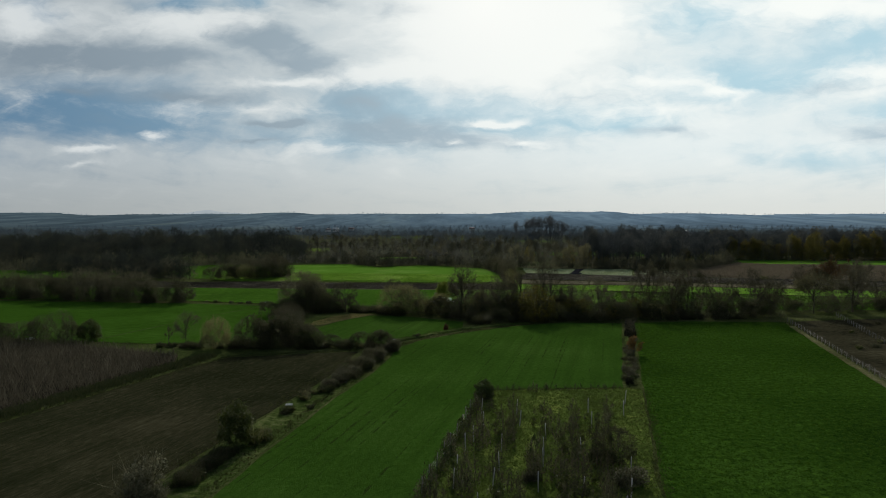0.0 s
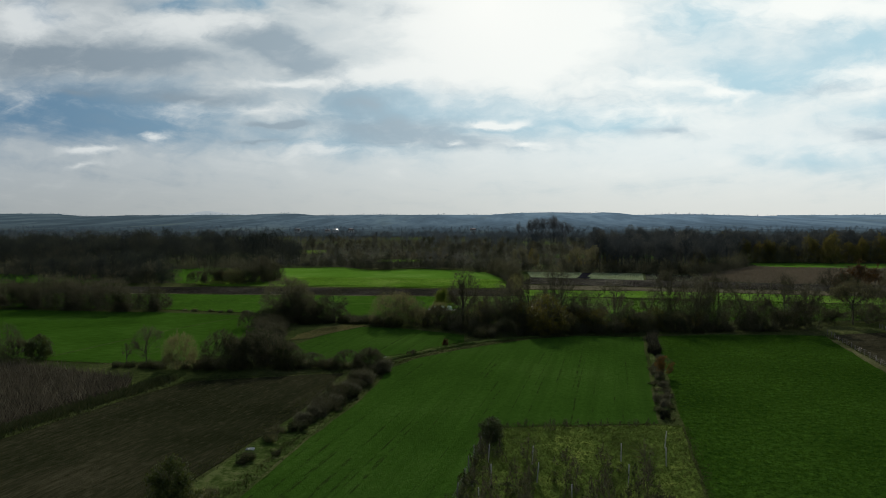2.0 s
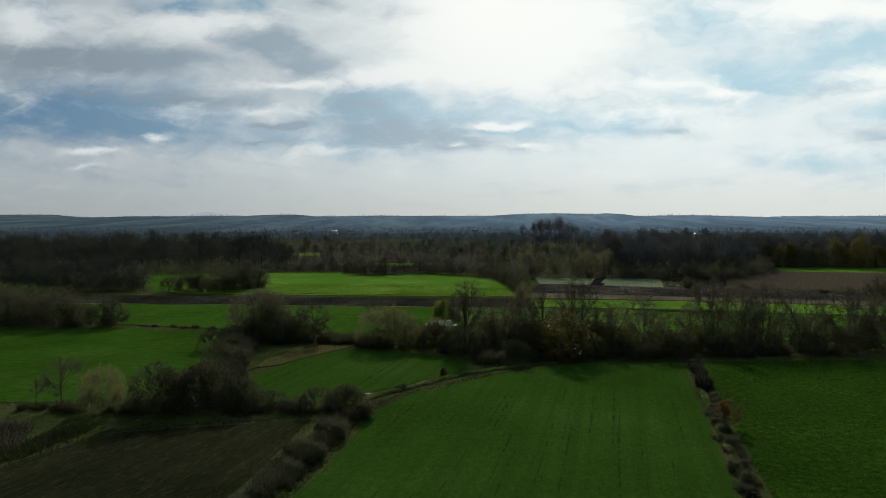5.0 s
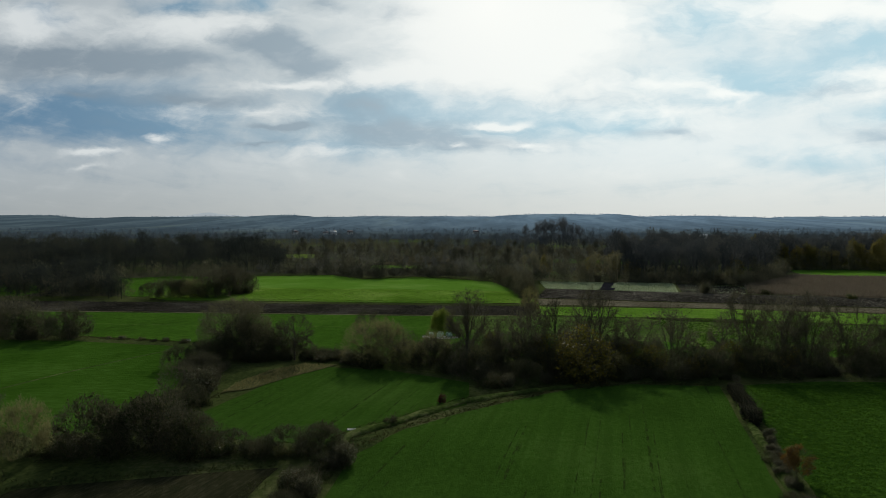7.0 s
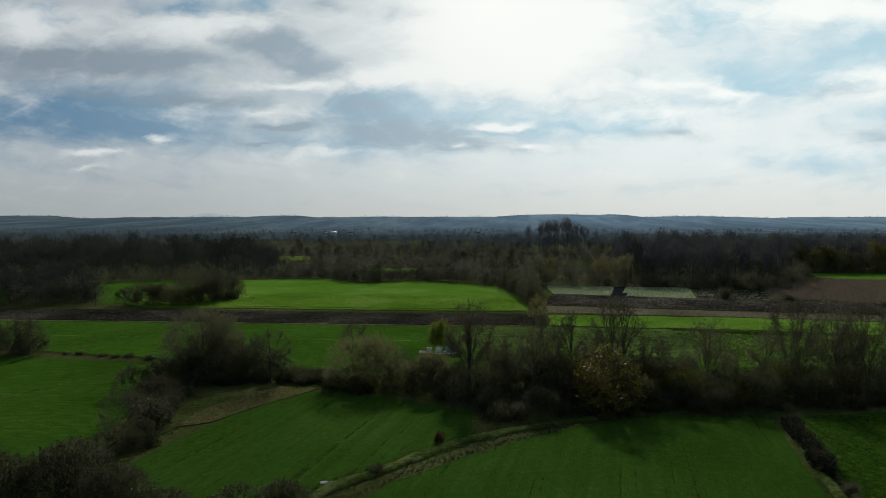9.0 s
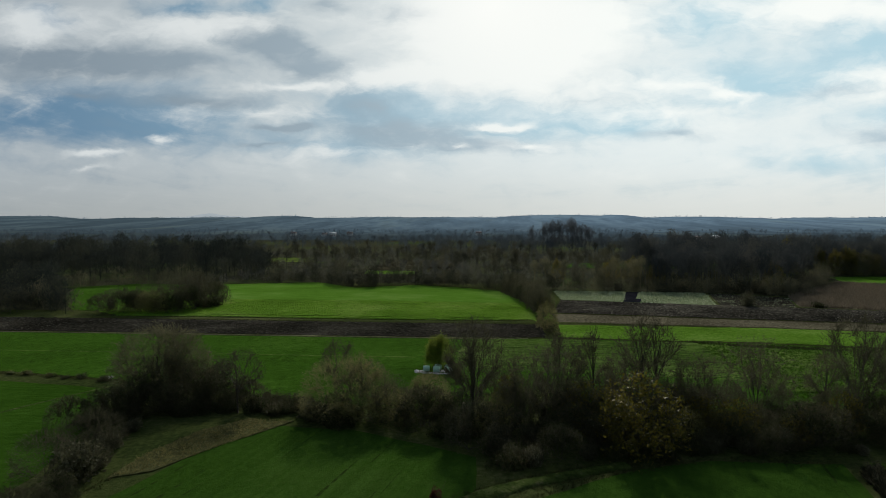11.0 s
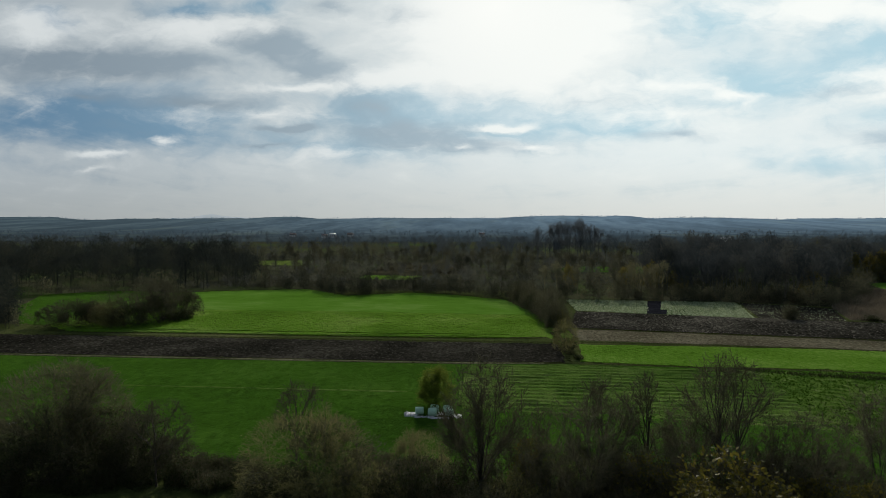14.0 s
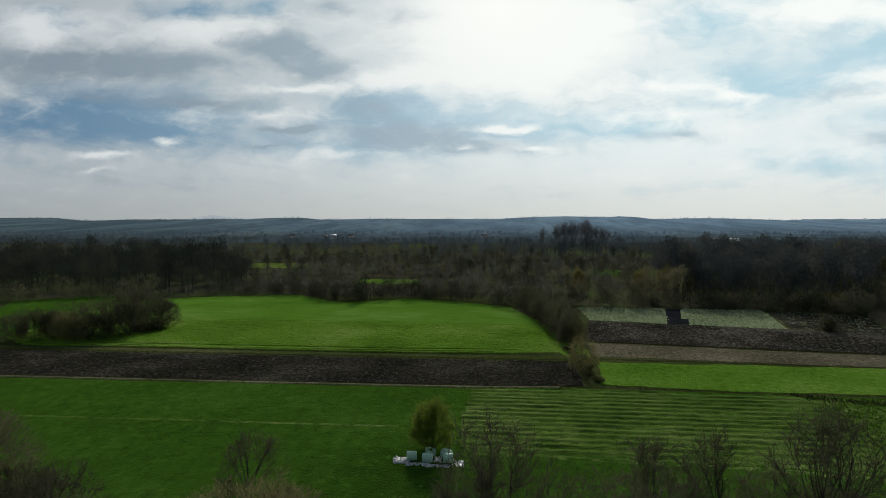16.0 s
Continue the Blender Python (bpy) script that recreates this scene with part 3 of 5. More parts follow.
        if clear < 0.06:                               # the skirts of a bush are leafy too
            spot[:leaf // 3] = se[rng.integers(0, len(se), leaf // 3)] + rng.normal(0, 0.055 * h, (leaf // 3, 3)) * [1, 1, 0.4]
        lf = leaves(spot, leaf_size)
    return tubes(lines, 3), (np.concatenate([v1, v2]), np.concatenate([s1, t2 + off]), s1q), lf


def far_tree(seed, h, w, clear, n):
    """A leafless tree of a far wood: stem, limbs, and an uneven crown of twig sprays gathered in lumps."""
    rng = np.random.default_rng(seed)
    z0 = clear * h
    k = 16
    d = unit(rng.normal(0, 1, (k, 3)) + [0, 0, 0.35])
    mid = (z0 + h) / 2
    lump = d * [w * 0.36, w * 0.36, (h - z0) * 0.38] * rng.uniform(0.55, 1.0, (k, 1)) + [0, 0, mid]
    if clear < 0.05:                                   # bushes are thick down to the ground
        turn = rng.uniform(0, 2 * np.pi, k)
        lump = np.c_[np.cos(turn) * w * 0.33, np.sin(turn) * w * 0.33, np.linspace(0.1, 0.75, k) * h] * np.c_[rng.uniform(0.3, 1.0, (k, 2)), np.ones(k)]
    lump[0] = [0, 0, h * 0.86]
    rad = rng.uniform(0.12, 0.21, k) * (w + h - z0) / 2
    own = rng.integers(0, k, n)
    e = unit(rng.normal(0, 1, (n, 3)))
    p = lump[own] + e * (rad[own] * rng.random(n) ** 0.4)[:, None] * [1, 1, 0.85]
    p[:, 2] = np.maximum(p[:, 2], 0.02 * h)
    out = unit(e * 0.8 + unit(p - [0, 0, mid * 0.5]) + rng.normal(0, 0.7, (n, 3)))
    v1, t1 = needles(p, out, h * 0.026 * rng.uniform(0.7, 1.5, n) + 0.28, rng.uniform(0.07, 0.17, n) * (0.6 + h * 0.035))
    base = np.c_[np.zeros((k, 2)), np.minimum(lump[:, 2] * 0.6, h * 0.5)]
    way = lump - base
    va, ta, qa = slivers(base, unit(way), np.linalg.norm(way, axis=1), np.full(k, 0.006 * h), 0.12)
    vt, tt, qt = slivers(np.zeros((1, 3)), np.array([[0, 0, 1.0]]), np.array([h * 0.75]), np.array([0.012 * h]), 0.02)
    o1, o2 = len(va), len(va) + len(vt)
    return np.concatenate([va, vt, v1]), np.concatenate([ta, tt + o1, t1 + o2]), np.concatenate([qa, qt + o1])


def bramble(seed, h, w, l, leaf=2600, size=0.13, canes=260):
    """A tangled low bush: leaves through an uneven dome with hollows, and canes that stick out."""
    rng = np.random.default_rng(seed)
    lumps = np.c_[rng.uniform(-0.4, 0.4, (9, 2)), rng.uniform(0.05, 0.5, 9)] * [l, w, h]
    rad = rng.uniform(0.2, 0.42, 9)
    k = rng.integers(0, 9, leaf)
    d = rng.normal(0, 1, (leaf, 3))
    d /= np.linalg.norm(d, axis=1, keepdims=True)
    r = rng.random((leaf, 1)) ** 0.28
    p = lumps[k] + d * r * rad[k][:, None] * [l * 0.75, w * 0.75, h * 1.05]
    p[:, 2] = np.abs(p[:, 2])
    lf = leaves(p, size)
    q = lumps[rng.integers(0, 9, canes)] * [0.8, 0.8, 0.2]
    dd = np.c_[rng.normal(0, 0.55, (canes, 2)), np.ones(canes)]
    dd /= np.linalg.norm(dd, axis=1, keepdims=True)
    return None, slivers(q, dd, h * rng.uniform(0.6, 1.2, canes), np.full(canes, 0.018), 0.4), lf


KINDS, FIRST = {}, {}


def kind(name, made, limb_mat, twig_mat, leaf_mat, thing, label, category):
    KINDS[name] = (made, limb_mat, twig_mat, leaf_mat, thing, label, category)


def plant_at(name, x, y, s=1.0, sz=None, turn=None, label="", group="", z=0.0):
    """Sets a plant of one kind on the ground; the first of each kind is built, the others are its copies."""
    made, limb_mat, twig_mat, leaf_mat, thing, lab, cat = KINDS[name]
    turn = RNG.uniform(0, 360) if turn is None else turn
    m = pose(x, y, z, 0, 0, turn) @ Matrix.Diagonal((s, s, sz or s, 1))
    if name in FIRST:
        k = FIRST[name].scale
        ob = copy_thing(FIRST[name], m @ Matrix.Diagonal((1 / k.x, 1 / k.y, 1 / k.z, 1)))
    else:
        limb, tw, lf = made
        ob = new(thing)
        if limb is not None:
            part("trunk", mesh_np("trunk", limb[0], quads=limb[1], mats=[limb_mat], smooth=True), ob)
        if tw is not None:
            part("crown", mesh_np("crown", tw[0], tw[1], tw[2], [twig_mat], tone=np.full(len(tw[0]), 0.5)), ob)
        if lf is not None:
            part("canopy", mesh_np("canopy", lf[0], quads=lf[1], mats=[leaf_mat], tone=np.repeat(RNG.random(len(lf[1])), 4)), ob)
        ob.matrix_basis = m
        FIRST[name] = ob
    return tagged(ob, label or lab, cat, group)


# ---- ground ----
def crest(x):
    """Height of the far ridge along its length, in metres."""
    a = 47.5 + 2.5 * noise.noise(Vector((x * 0.004, 1.7, 0)))
    for x0, half, up in ((-2160, 260, 8), (-1820, 220, -5), (-866, 130, 8), (430, 300, 13), (690, 75, 7), (1390, 130, -4), (1000, 160, 3), (-300, 260, 2)):
        a += up * max(0.0, 1 - ((x - x0) / half) ** 2) ** 0.7
    return a


def ground_sheet():
    xs = np.r_[np.linspace(-4600, -1500, 12), np.linspace(-1300, 1300, 40), np.linspace(1500, 4600, 12)]
    ys = np.r_[np.linspace(-4600, -300, 8), np.linspace(-100, 900, 26), np.linspace(1000, 4600, 20)]
    gx, gy = np.meshgrid(xs, ys)
    v = np.c_[gx.ravel(), gy.ravel(), np.zeros(gx.size)]
    v[:, 2] = -0.05
    i = np.arange(gx.size).reshape(gx.shape)
    q = np.stack([i[:-1, :-1], i[:-1, 1:], i[1:, 1:], i[1:, :-1]], -1).reshape(-1, 4)
    return structure("ground", mesh_np("ground", v, quads=q, mats=[M_FAR], smooth=True), "flat valley floor of dull autumn grass reaching the horizon")


ground_sheet()


def ridge():
    """The long wooded hill that closes the valley, and the blue mountain far behind it."""
    m, net, b, o = shader("hill_haze_glow")
    t = net.n.new("ShaderNodeTexCoord").outputs["Object"]
    p1 = net.noise(net.mapping(t, scale=(1, 0.26, 1.0)), 0.007, 6, 0.65).outputs[0]
    p2 = net.noise(net.mapping(t, scale=(1, 0.24, 1)), 0.03, 5, 0.7).outputs[0]
    p3 = net.noise(net.mapping(t, scale=(1, 0.26, 1.0)), 0.0042, 4, 0.6).outputs[0]
    col = net.mix(net.remap(p1, 0.45, 0.6), (0.004, 0.006, 0.005), (0.030, 0.034, 0.022))
    col = net.mix(net.remap(p2, 0.4, 0.65), col, (0.008, 0.010, 0.008))
    col = net.mix(net.remap(p3, 0.52, 0.68), col, (0.050, 0.058, 0.034))
    net.put(b.inputs["Base Color"], col)
    b.inputs["Roughness"].default_value = 1.0
    b.inputs["Specular IOR Level"].default_value = 0.0
    # haze of one to three kilometres of air, put in as the hill's own glow
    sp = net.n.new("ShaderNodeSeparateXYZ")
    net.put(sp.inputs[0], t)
    far_haze_glow = net.mix(net.remap(sp.outputs[0], -1500, 900), (0.056, 0.086, 0.108), (0.116, 0.181, 0.244))
    air = net.mix(net.remap(sp.outputs[1], 900, 2700), (0.026, 0.038, 0.046), far_haze_glow)
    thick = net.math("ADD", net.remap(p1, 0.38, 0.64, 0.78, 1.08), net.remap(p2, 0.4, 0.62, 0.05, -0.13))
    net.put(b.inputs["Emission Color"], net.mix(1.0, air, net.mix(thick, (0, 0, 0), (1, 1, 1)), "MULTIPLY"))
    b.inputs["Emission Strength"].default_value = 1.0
    nx, ny = 900, 40
    xs, fs = np.linspace(-3300, 3300, nx), np.linspace(0, 1, ny)
    v = []
    for f in fs:
        for x in xs:
            y = 950 + 2050 * f + 120 * f * noise.noise(Vector((x * 0.0015, 4, 0)))
            g = max(0.0, (f - 0.36) / 0.64)
            s = g * g * (3 - 2 * g)
            z = 0.3 + 1.5 * f + crest(x) * s + 3 * s * (1 - g) * noise.noise(Vector((x * 0.004, y * 0.004, 9)))
            if f > 0.98:
                z += (3.0 * max(0.0, noise.noise(Vector((x * 0.011, 5, 2)))) + 3.0 * max(0, noise.noise(Vector((x * 0.03, 1, 2)))) + 5.0 * abs(noise.noise(Vector((x * 0.09, 2, 7)))) - 2.0)
            v.append((x, y, z))
    i = np.arange(nx * ny).reshape(ny, nx)
    q = np.stack([i[:-1, :-1], i[:-1, 1:], i[1:, 1:], i[1:, :-1]], -1).reshape(-1, 4)
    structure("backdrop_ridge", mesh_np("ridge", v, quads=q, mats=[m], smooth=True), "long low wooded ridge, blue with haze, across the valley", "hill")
    m2, net2, b2, _ = shader("mountain_haze_glow")
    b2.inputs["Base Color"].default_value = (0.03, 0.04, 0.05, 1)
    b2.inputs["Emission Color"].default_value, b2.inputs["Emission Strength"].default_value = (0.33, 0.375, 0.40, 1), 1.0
    xs = np.linspace(-2600, -1300, 60)
    v = []
    for x in xs:
        z = 45 + 45 * max(0.0, 1 - abs(x + 1900) / 620) ** 1.3 + 8 * noise.noise(Vector((x * 0.006, 0, 0))) + 4 * noise.noise(Vector((x * 0.02, 3, 0)))
        v += [(x, 4400, 0), (x, 4500, z), (x, 4700, 0)]
    i = np.arange(60 * 3).reshape(60, 3)
    q = np.concatenate([np.stack([i[:-1, k], i[1:, k], i[1:, k + 1], i[:-1, k + 1]], -1) for k in (0, 1)])
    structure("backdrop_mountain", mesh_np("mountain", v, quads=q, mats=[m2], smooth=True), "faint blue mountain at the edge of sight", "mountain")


ridge()


def fnoise(x, y, k, z=0.0):
    return np.array([noise.noise(Vector((a * k, b * k, z))) for a, b in zip(x, y)])


CENTRE = [(41.5, 156.5), (28, 157), (20, 154.5), (14, 151), (9, 147.5), (4, 143.5), (-5, 135), (-9.5, 127), (-11.5, 108), (-15.5, 90), (-18, 74), (-20, 60), (-24, 30), (-28, 0), (-32, -40),
          (-21, -40), (-13, 0), (-1, 61), (6, 97.5), (27, 99.5)]
RIGHT = [(44.5, 157), (30, 99), (21.5, 63), (8, 0), (0, -40), (30, -40), (42, 0), (67.5, 103), (73.5, 127), (81.5, 159), (60, 160)]
PLOT = [(6.4, 97), (26.8, 99), (29.5, 98.5), (21, 63), (7.5, 0), (0, -40), (-20.5, -40), (-12.6, 0), (-0.6, 61)]
TILLED = [(-54.5, 80), (-43.5, 110.5), (-40, 117), (-17, 123), (-18.5, 104), (-23, 83), (-27.5, 61), (-34, 30), (-45, -40), (-140, -40), (-75, 40)]
MAIZE_FIELD = [(-150, 133), (-94, 131), (-72, 126.5), (-50, 118.5), (-47.5, 112), (-58.5, 82), (-79, 42), (-130, 0), (-260, 20), (-260, 134)]
LEFT_GREEN = [(-41.5, 150), (-45, 163), (-53, 182), (-80, 187), (-140, 191), (-260, 190), (-260, 137), (-94, 134.5), (-69, 129.5), (-57, 128.5), (-40, 133)]
SMALL_GREEN = [(-33.5, 137), (-25.5, 166.5), (-12, 165), (3, 157), (2.5, 145.5), (-6.5, 137), (-13, 129.5), (-27, 131)]
BALE_FIELD = [(-260, 197), (-90, 194.5), (-56, 187.5), (-34, 180), (0, 172), (47, 176), (130, 182), (130, 207), (63, 221.5), (19, 225), (0, 224), (-100, 227.8), (-260, 229)]
BRIGHT_LEFT = [(-106, 262), (-112, 300), (-112, 336), (-134, 339), (-152, 325), (-136, 292), (-114, 264)]
RIGHT_BRIGHT = [(22, 227.2), (24.5, 243.5), (75, 240.5), (140, 228), (210, 212), (210, 196), (130, 209), (64, 223), (45, 224)]
STUBBLE = [(24.7, 248.6), (75, 241.5), (140, 229), (210, 213), (210, 228), (140, 241), (81, 252), (25.0, 262.5)]
PLOUGH_RIGHT = [(25.2, 263.6), (81, 253), (140, 242), (210, 229), (210, 252), (140, 267), (98, 277), (31.6, 292)]
PALE_PLOT = [(33.5, 319.5), (32.5, 293.5), (78.2, 281.3), (87, 314.5)]
DARK_PLOT = [(88, 314.5), (79.2, 281), (100, 278), (110, 302)]
REED_BED = [(111, 304), (102, 280), (127, 271), (200, 256), (250, 262), (230, 340), (170, 348), (157, 356)]
FAR_GREEN = [(162, 358), (178, 351), (235, 343), (330, 345), (330, 385), (170, 385)]
SWATHS = [(0.9, 223), (19, 224.3), (50.5, 221), (48.8, 205), (46.8, 190.5), (27, 194), (0.1, 196.5), (-0.6, 205)]

field("field_margin", [(-270, 40), (-270, 262), (-112, 264), (-100, 345), (30, 345), (33, 322), (90, 316), (112, 305), (215, 258), (215, 175), (110, 160), (60, -60), (-160, -60)], 0.0, M_MARGIN, "rough dry grass margins between the fields", 0.8)
field("field_wheat", CENTRE, 0.04, M_CROP, "dark green field of young wheat with faint drill lines")
field("field_clover", RIGHT, 0.04, M_CLOVER, "lumpy dark green clover field")
field("field_fallow", PLOT, 0.05, M_ROUGH, "abandoned orchard plot of rough grass and weeds", 0.6)
field("field_maize", MAIZE_FIELD, 0.04, M_MAIZE_SOIL, "bare soil under standing dry maize")
field("field_meadow", LEFT_GREEN, 0.04, M_SHADY, "smooth green meadow crossed by a pale path")
field("field_small", SMALL_GREEN, 0.05, M_CROP, "small green field of young crop between hedges")
field("field_bales", BALE_FIELD, 0.05, M_MEADOW, "green mown meadow with wrapped bales")
field("field_bright", [(20.3, 285), (13, 318), (-6, 332), (-21, 338), (-42, 327), (-62, 348), (-86, 342), (-109, 333), (-112, 292), (-40, 289)], 0.05, M_BRIGHT, "smooth fresh green field in front of a wood edge", 1.3)
field("field_hayed", [(18.5, 251.5), (20.3, 284.8), (-40, 288.8), (-112, 291.8), (-105, 262), (-98, 256), (-60, 254)], 0.06, M_HAYED, "lighter green field of cut grass with faint lines", 1.3)
field("field_tussock", [(50.2, 220.6), (48.5, 205), (46.5, 193), (50, 184), (130, 188), (130, 206.5), (64, 220.8)], 0.07, M_TUSSOCK, "rough tussocky pasture beside the mown meadow", 1.2)
field("field_corner", [(18.7, 251.3), (19.8, 284), (21.6, 284), (24.8, 262.3), (24.4, 246), (20.8, 244.2)], 0.045, M_HAYED, "corner of cut grass at the end of a hedge", 0.6)
field("field_bright_left", BRIGHT_LEFT, 0.06, M_MEADOW, "green field behind a clump of shrubs", 0.6)
field("field_strip_green", RIGHT_BRIGHT, 0.08, M_STRIP, "bright green strip of fresh grass", 1.3)
field("field_stubble", STUBBLE, 0.06, M_STUBBLE, "pale brown strip of stubble", 1.3)
field("field_cover", PALE_PLOT, 0.06, M_CABBAGE, "pale grey-green vegetable plot in rows", 1.3)
field("field_dark_plot", DARK_PLOT, 0.06, M_PLOUGH, "dark vegetable plot strewn with pale scraps", 0.4)
field("field_reed", REED_BED, 0.05, M_STUBBLE, "brown ground under dry reed", 0.6)
field("field_far_green", FAR_GREEN, 0.05, M_BRIGHT, "bright green field beside a far wood", 0.6)
field("field_far_patch", [(-50, 392), (-21, 390), (-23, 411), (-52, 411)], 0.05, M_HAYED, "small bright green field among bare trees", 0.6)
field("field_far_meadow", [(-140, 484), (-98, 480), (-108, 530), (-145, 526)], 0.05, M_ROUGH, "distant green meadow between woods", 0.6)
field("field_far_brown", [(-55, 418), (0, 415), (0, 500), (-50, 505)], 0.05, M_DULL, "distant brown field between hedges", 0.6)
field("field_far_strip", [(40, 440), (130, 430), (170, 470), (60, 480)], 0.05, M_MEADOW, "distant grass strip between woods", 0.6)
field("field_west_green", [(-260, 262), (-150, 262), (-150, 275), (-160, 300), (-260, 300)], 0.04, M_MEADOW, "distant meadow beside the western wood", 0.6)
field("field_dry_tip", [(-20.5, 167.6), (-30.6, 151.8), (-33.6, 149.8), (-33.4, 156), (-30.2, 164), (-26.5, 168.6)], 0.12, M_PALE, "pale tip of dry mown grass beside a hedge", 1.2)
field("field_balk", [(-18.4, 103), (-12.4, 106), (-16, 90), (-18.5, 74), (-20.5, 60), (-26.8, 60), (-22.6, 82)], 0.03, M_BALK, "narrow rough grass balk between two fields", 0.5)
field("field_fenced", [(83.5, 160), (75, 127), (69, 103), (44, 0), (100, 0), (150, 160), (110, 166)], 0.05, M_DULL, "dull brown fenced pasture", 0.6)


def clods(a, k=1.3):
    return lambda x, y: a * (fnoise(x, y, k) + 0.6 * fnoise(x, y, k * 2.7, 4.0))


field("field_tilled", TILLED, 0.05, M_TILLED, "dark tilled field with a faint green growth")
relief("field_ploughed", [(-150, 229.8), (-100, 229.5), (0, 225.6), (19.3, 226.2), (20.5, 243.6), (0, 244.3), (-96, 248.6), (-150, 250.2)], (0.5, 0.35), 0.13, clods(0.20, 1.7), M_PLOUGH, "long strip of dark ploughed soil")
relief("field_ploughed_right", PLOUGH_RIGHT, (0.7, 0.45), 0.15, clods(0.22, 1.5), M_CLODS, "dark ploughed strip with pale clods")


def windrows(x, y):
    """Rows of raked grass, two metres apart, uneven in height and here and there broken."""
    a = (y + 0.055 * x + 0.30 * fnoise(x, y, 0.05) + 0.07 * fnoise(x, y, 0.35)) * 3.3
    broken = np.clip(0.9 + 0.4 * fnoise(x, y, 0.16, 2.0) + 0.5 * fnoise(x, y, 0.7, 5.0), 0.3, 1.25)
    on = np.clip((y - 196.9 + 0.06 * x) / 1.5, 0, 1)
    return on * 0.22 * broken * np.clip(np.sin(a) * 0.9 + 0.6, 0, 1) ** 0.8 + 0.06 * fnoise(x, y, 1.3)


relief("field_swaths", SWATHS, (0.55, 0.2), 0.05, windrows, M_SWATH, "mown meadow lying in long dark swaths")


def bank(name, line, width, height, mat, label):
    """A low uneven grass bank along a line, its foot in the ground."""
    pts = chaikin(line, False, 2)
    dense = []
    for (x0, y0), (x1, y1) in zip(pts, pts[1:]):
        n = max(1, int(math.hypot(x1 - x0, y1 - y0) / 0.7))
        dense += [(x0 + (x1 - x0) * k / n, y0 + (y1 - y0) * k / n) for k in range(n)]
    dense.append(pts[-1])
    prof = ((-0.5, -0.1), (-0.44, 0.35), (-0.25, 0.85), (0.0, 1.0), (0.22, 0.8), (0.42, 0.4), (0.5, -0.1))
    v = []
    for i, (x, y) in enumerate(dense):
        a, b = dense[max(0, i - 1)], dense[min(len(dense) - 1, i + 1)]
        d = Vector((b[0] - a[0], b[1] - a[1])).normalized()
        w = width * (1 + 0.35 * noise.noise(Vector((x * 0.3, y * 0.3, 1))))
        for f, h in prof:
            px, py = x - d.y * f * w, y + d.x * f * w
            v.append((px, py, height * h * (1 + 0.7 * noise.noise(Vector((px * 0.9, py * 0.9, 7)))) if h > 0 else -0.1))
    m = len(prof)
    q = [(i * m + k, (i + 1) * m + k, (i + 1) * m + k + 1, i * m + k + 1) for i in range(len(dense) - 1) for k in range(m - 1)]
    return structure(name, mesh_np(name, v, quads=q, mats=[mat], smooth=True), label, "bank")


BALK = [(-12.6, 127.5), (-11.2, 133.2), (-6.8, 137.4), (-2.5, 142.2), (1.1, 146.0), (7.3, 150.2), (13.5, 153.2), (20, 156)]
bank("bank_balk", BALK, 2.0, 0.32, M_BALK, "grassy balk between two green fields")
bank("bank_wheat", [(42.8, 156), (38.5, 140), (33.2, 119.5), (28.6, 100)], 1.2, 0.28, M_BALK, "narrow bank of dry grass between wheat and clover")
bank("bank_fence", [(82.2, 160), (73.6, 127), (67.6, 103), (54.4, 50)], 1.6, 0.25, M_PALE, "pale dry grass bank under a wire fence")
bank("bank_hay", [(-104, 254.6), (-60, 253.0), (-20, 250.6), (18.5, 250.4)], 1.5, 0.30, M_HAYED, "grassy lip above a ploughed strip")
bank("bank_hay_upper", [(-98, 257.5), (-60, 256.6), (-20, 254.6), (18.5, 254.2)], 0.8, 0.22, M_HAYED, "low lip of grass along a mown field")
bank("bank_plough", [(-150, 229.3), (-100, 228.8), (0, 225.0), (19, 225.6)], 1.0, 0.14, M_STRAW, "pale dry grass edge of a ploughed strip")

# ---- plant kinds ----
kind("bare_tall", woody(1, 13, 9.0, 0.12, 1, 18, 6, 10, 5, upright=0.35, thick=1.0, shell=700), BARK, TWIG, None, "bare_tree", "tall leafless hedgerow tree with fine grey-brown twigs", "tree")
kind("bare_round", woody(2, 11, 10.5, 0.08, 3, 15, 6, 10, 5, upright=0.4, thick=1.2, shell=500), BARK, TWIG, None, "bare_tree", "round-headed leafless tree with several dark stems", "tree")
kind("bare_thin", woody(3, 13, 6.4, 0.32, 1, 11, 4, 7, 4, upright=0.35, thick=0.9, fine=1.15, shell=160), BARK, TWIG, None, "bare_tree", "slender leafless tree with upright twigs", "tree")
kind("bare_wide", woody(4, 12.5, 11, 0.12, 2, 15, 6, 10, 5, thick=1.4, upright=0.4, shell=400), BARK, TWIG, None, "bare_tree", "broad leafless tree with forked dark limbs", "tree")
kind("young_tree", woody(5, 8, 7.4, 0.28, 1, 12, 5, 8, 4, thick=1.2, upright=0.45), BARK, TWIG, None, "bare_tree", "small leafless tree with an open round crown", "tree")
kind("willow", woody(6, 9, 12.5, 0.03, 7, 18, 6, 10, 5, upright=0.45, thick=0.6, leaf=2500, leaf_size=0.08, wide=1.5, shell=4500), BARK, TWIG_OLIVE, LEAF_OLIVE, "willow_bush", "wide olive-grey willow bush with feathery twigs", "bush")
kind("pale_tree", woody(19, 10, 10, 0.3, 1, 16, 6, 10, 5, upright=0.5, thick=1.4, leaf=2500, leaf_size=0.08, wide=1.3, shell=2500), BARK, TWIG_WILLOW, LEAF_OLIVE, "pale_tree", "pale round-crowned tree on a leaning dark stem", "tree")
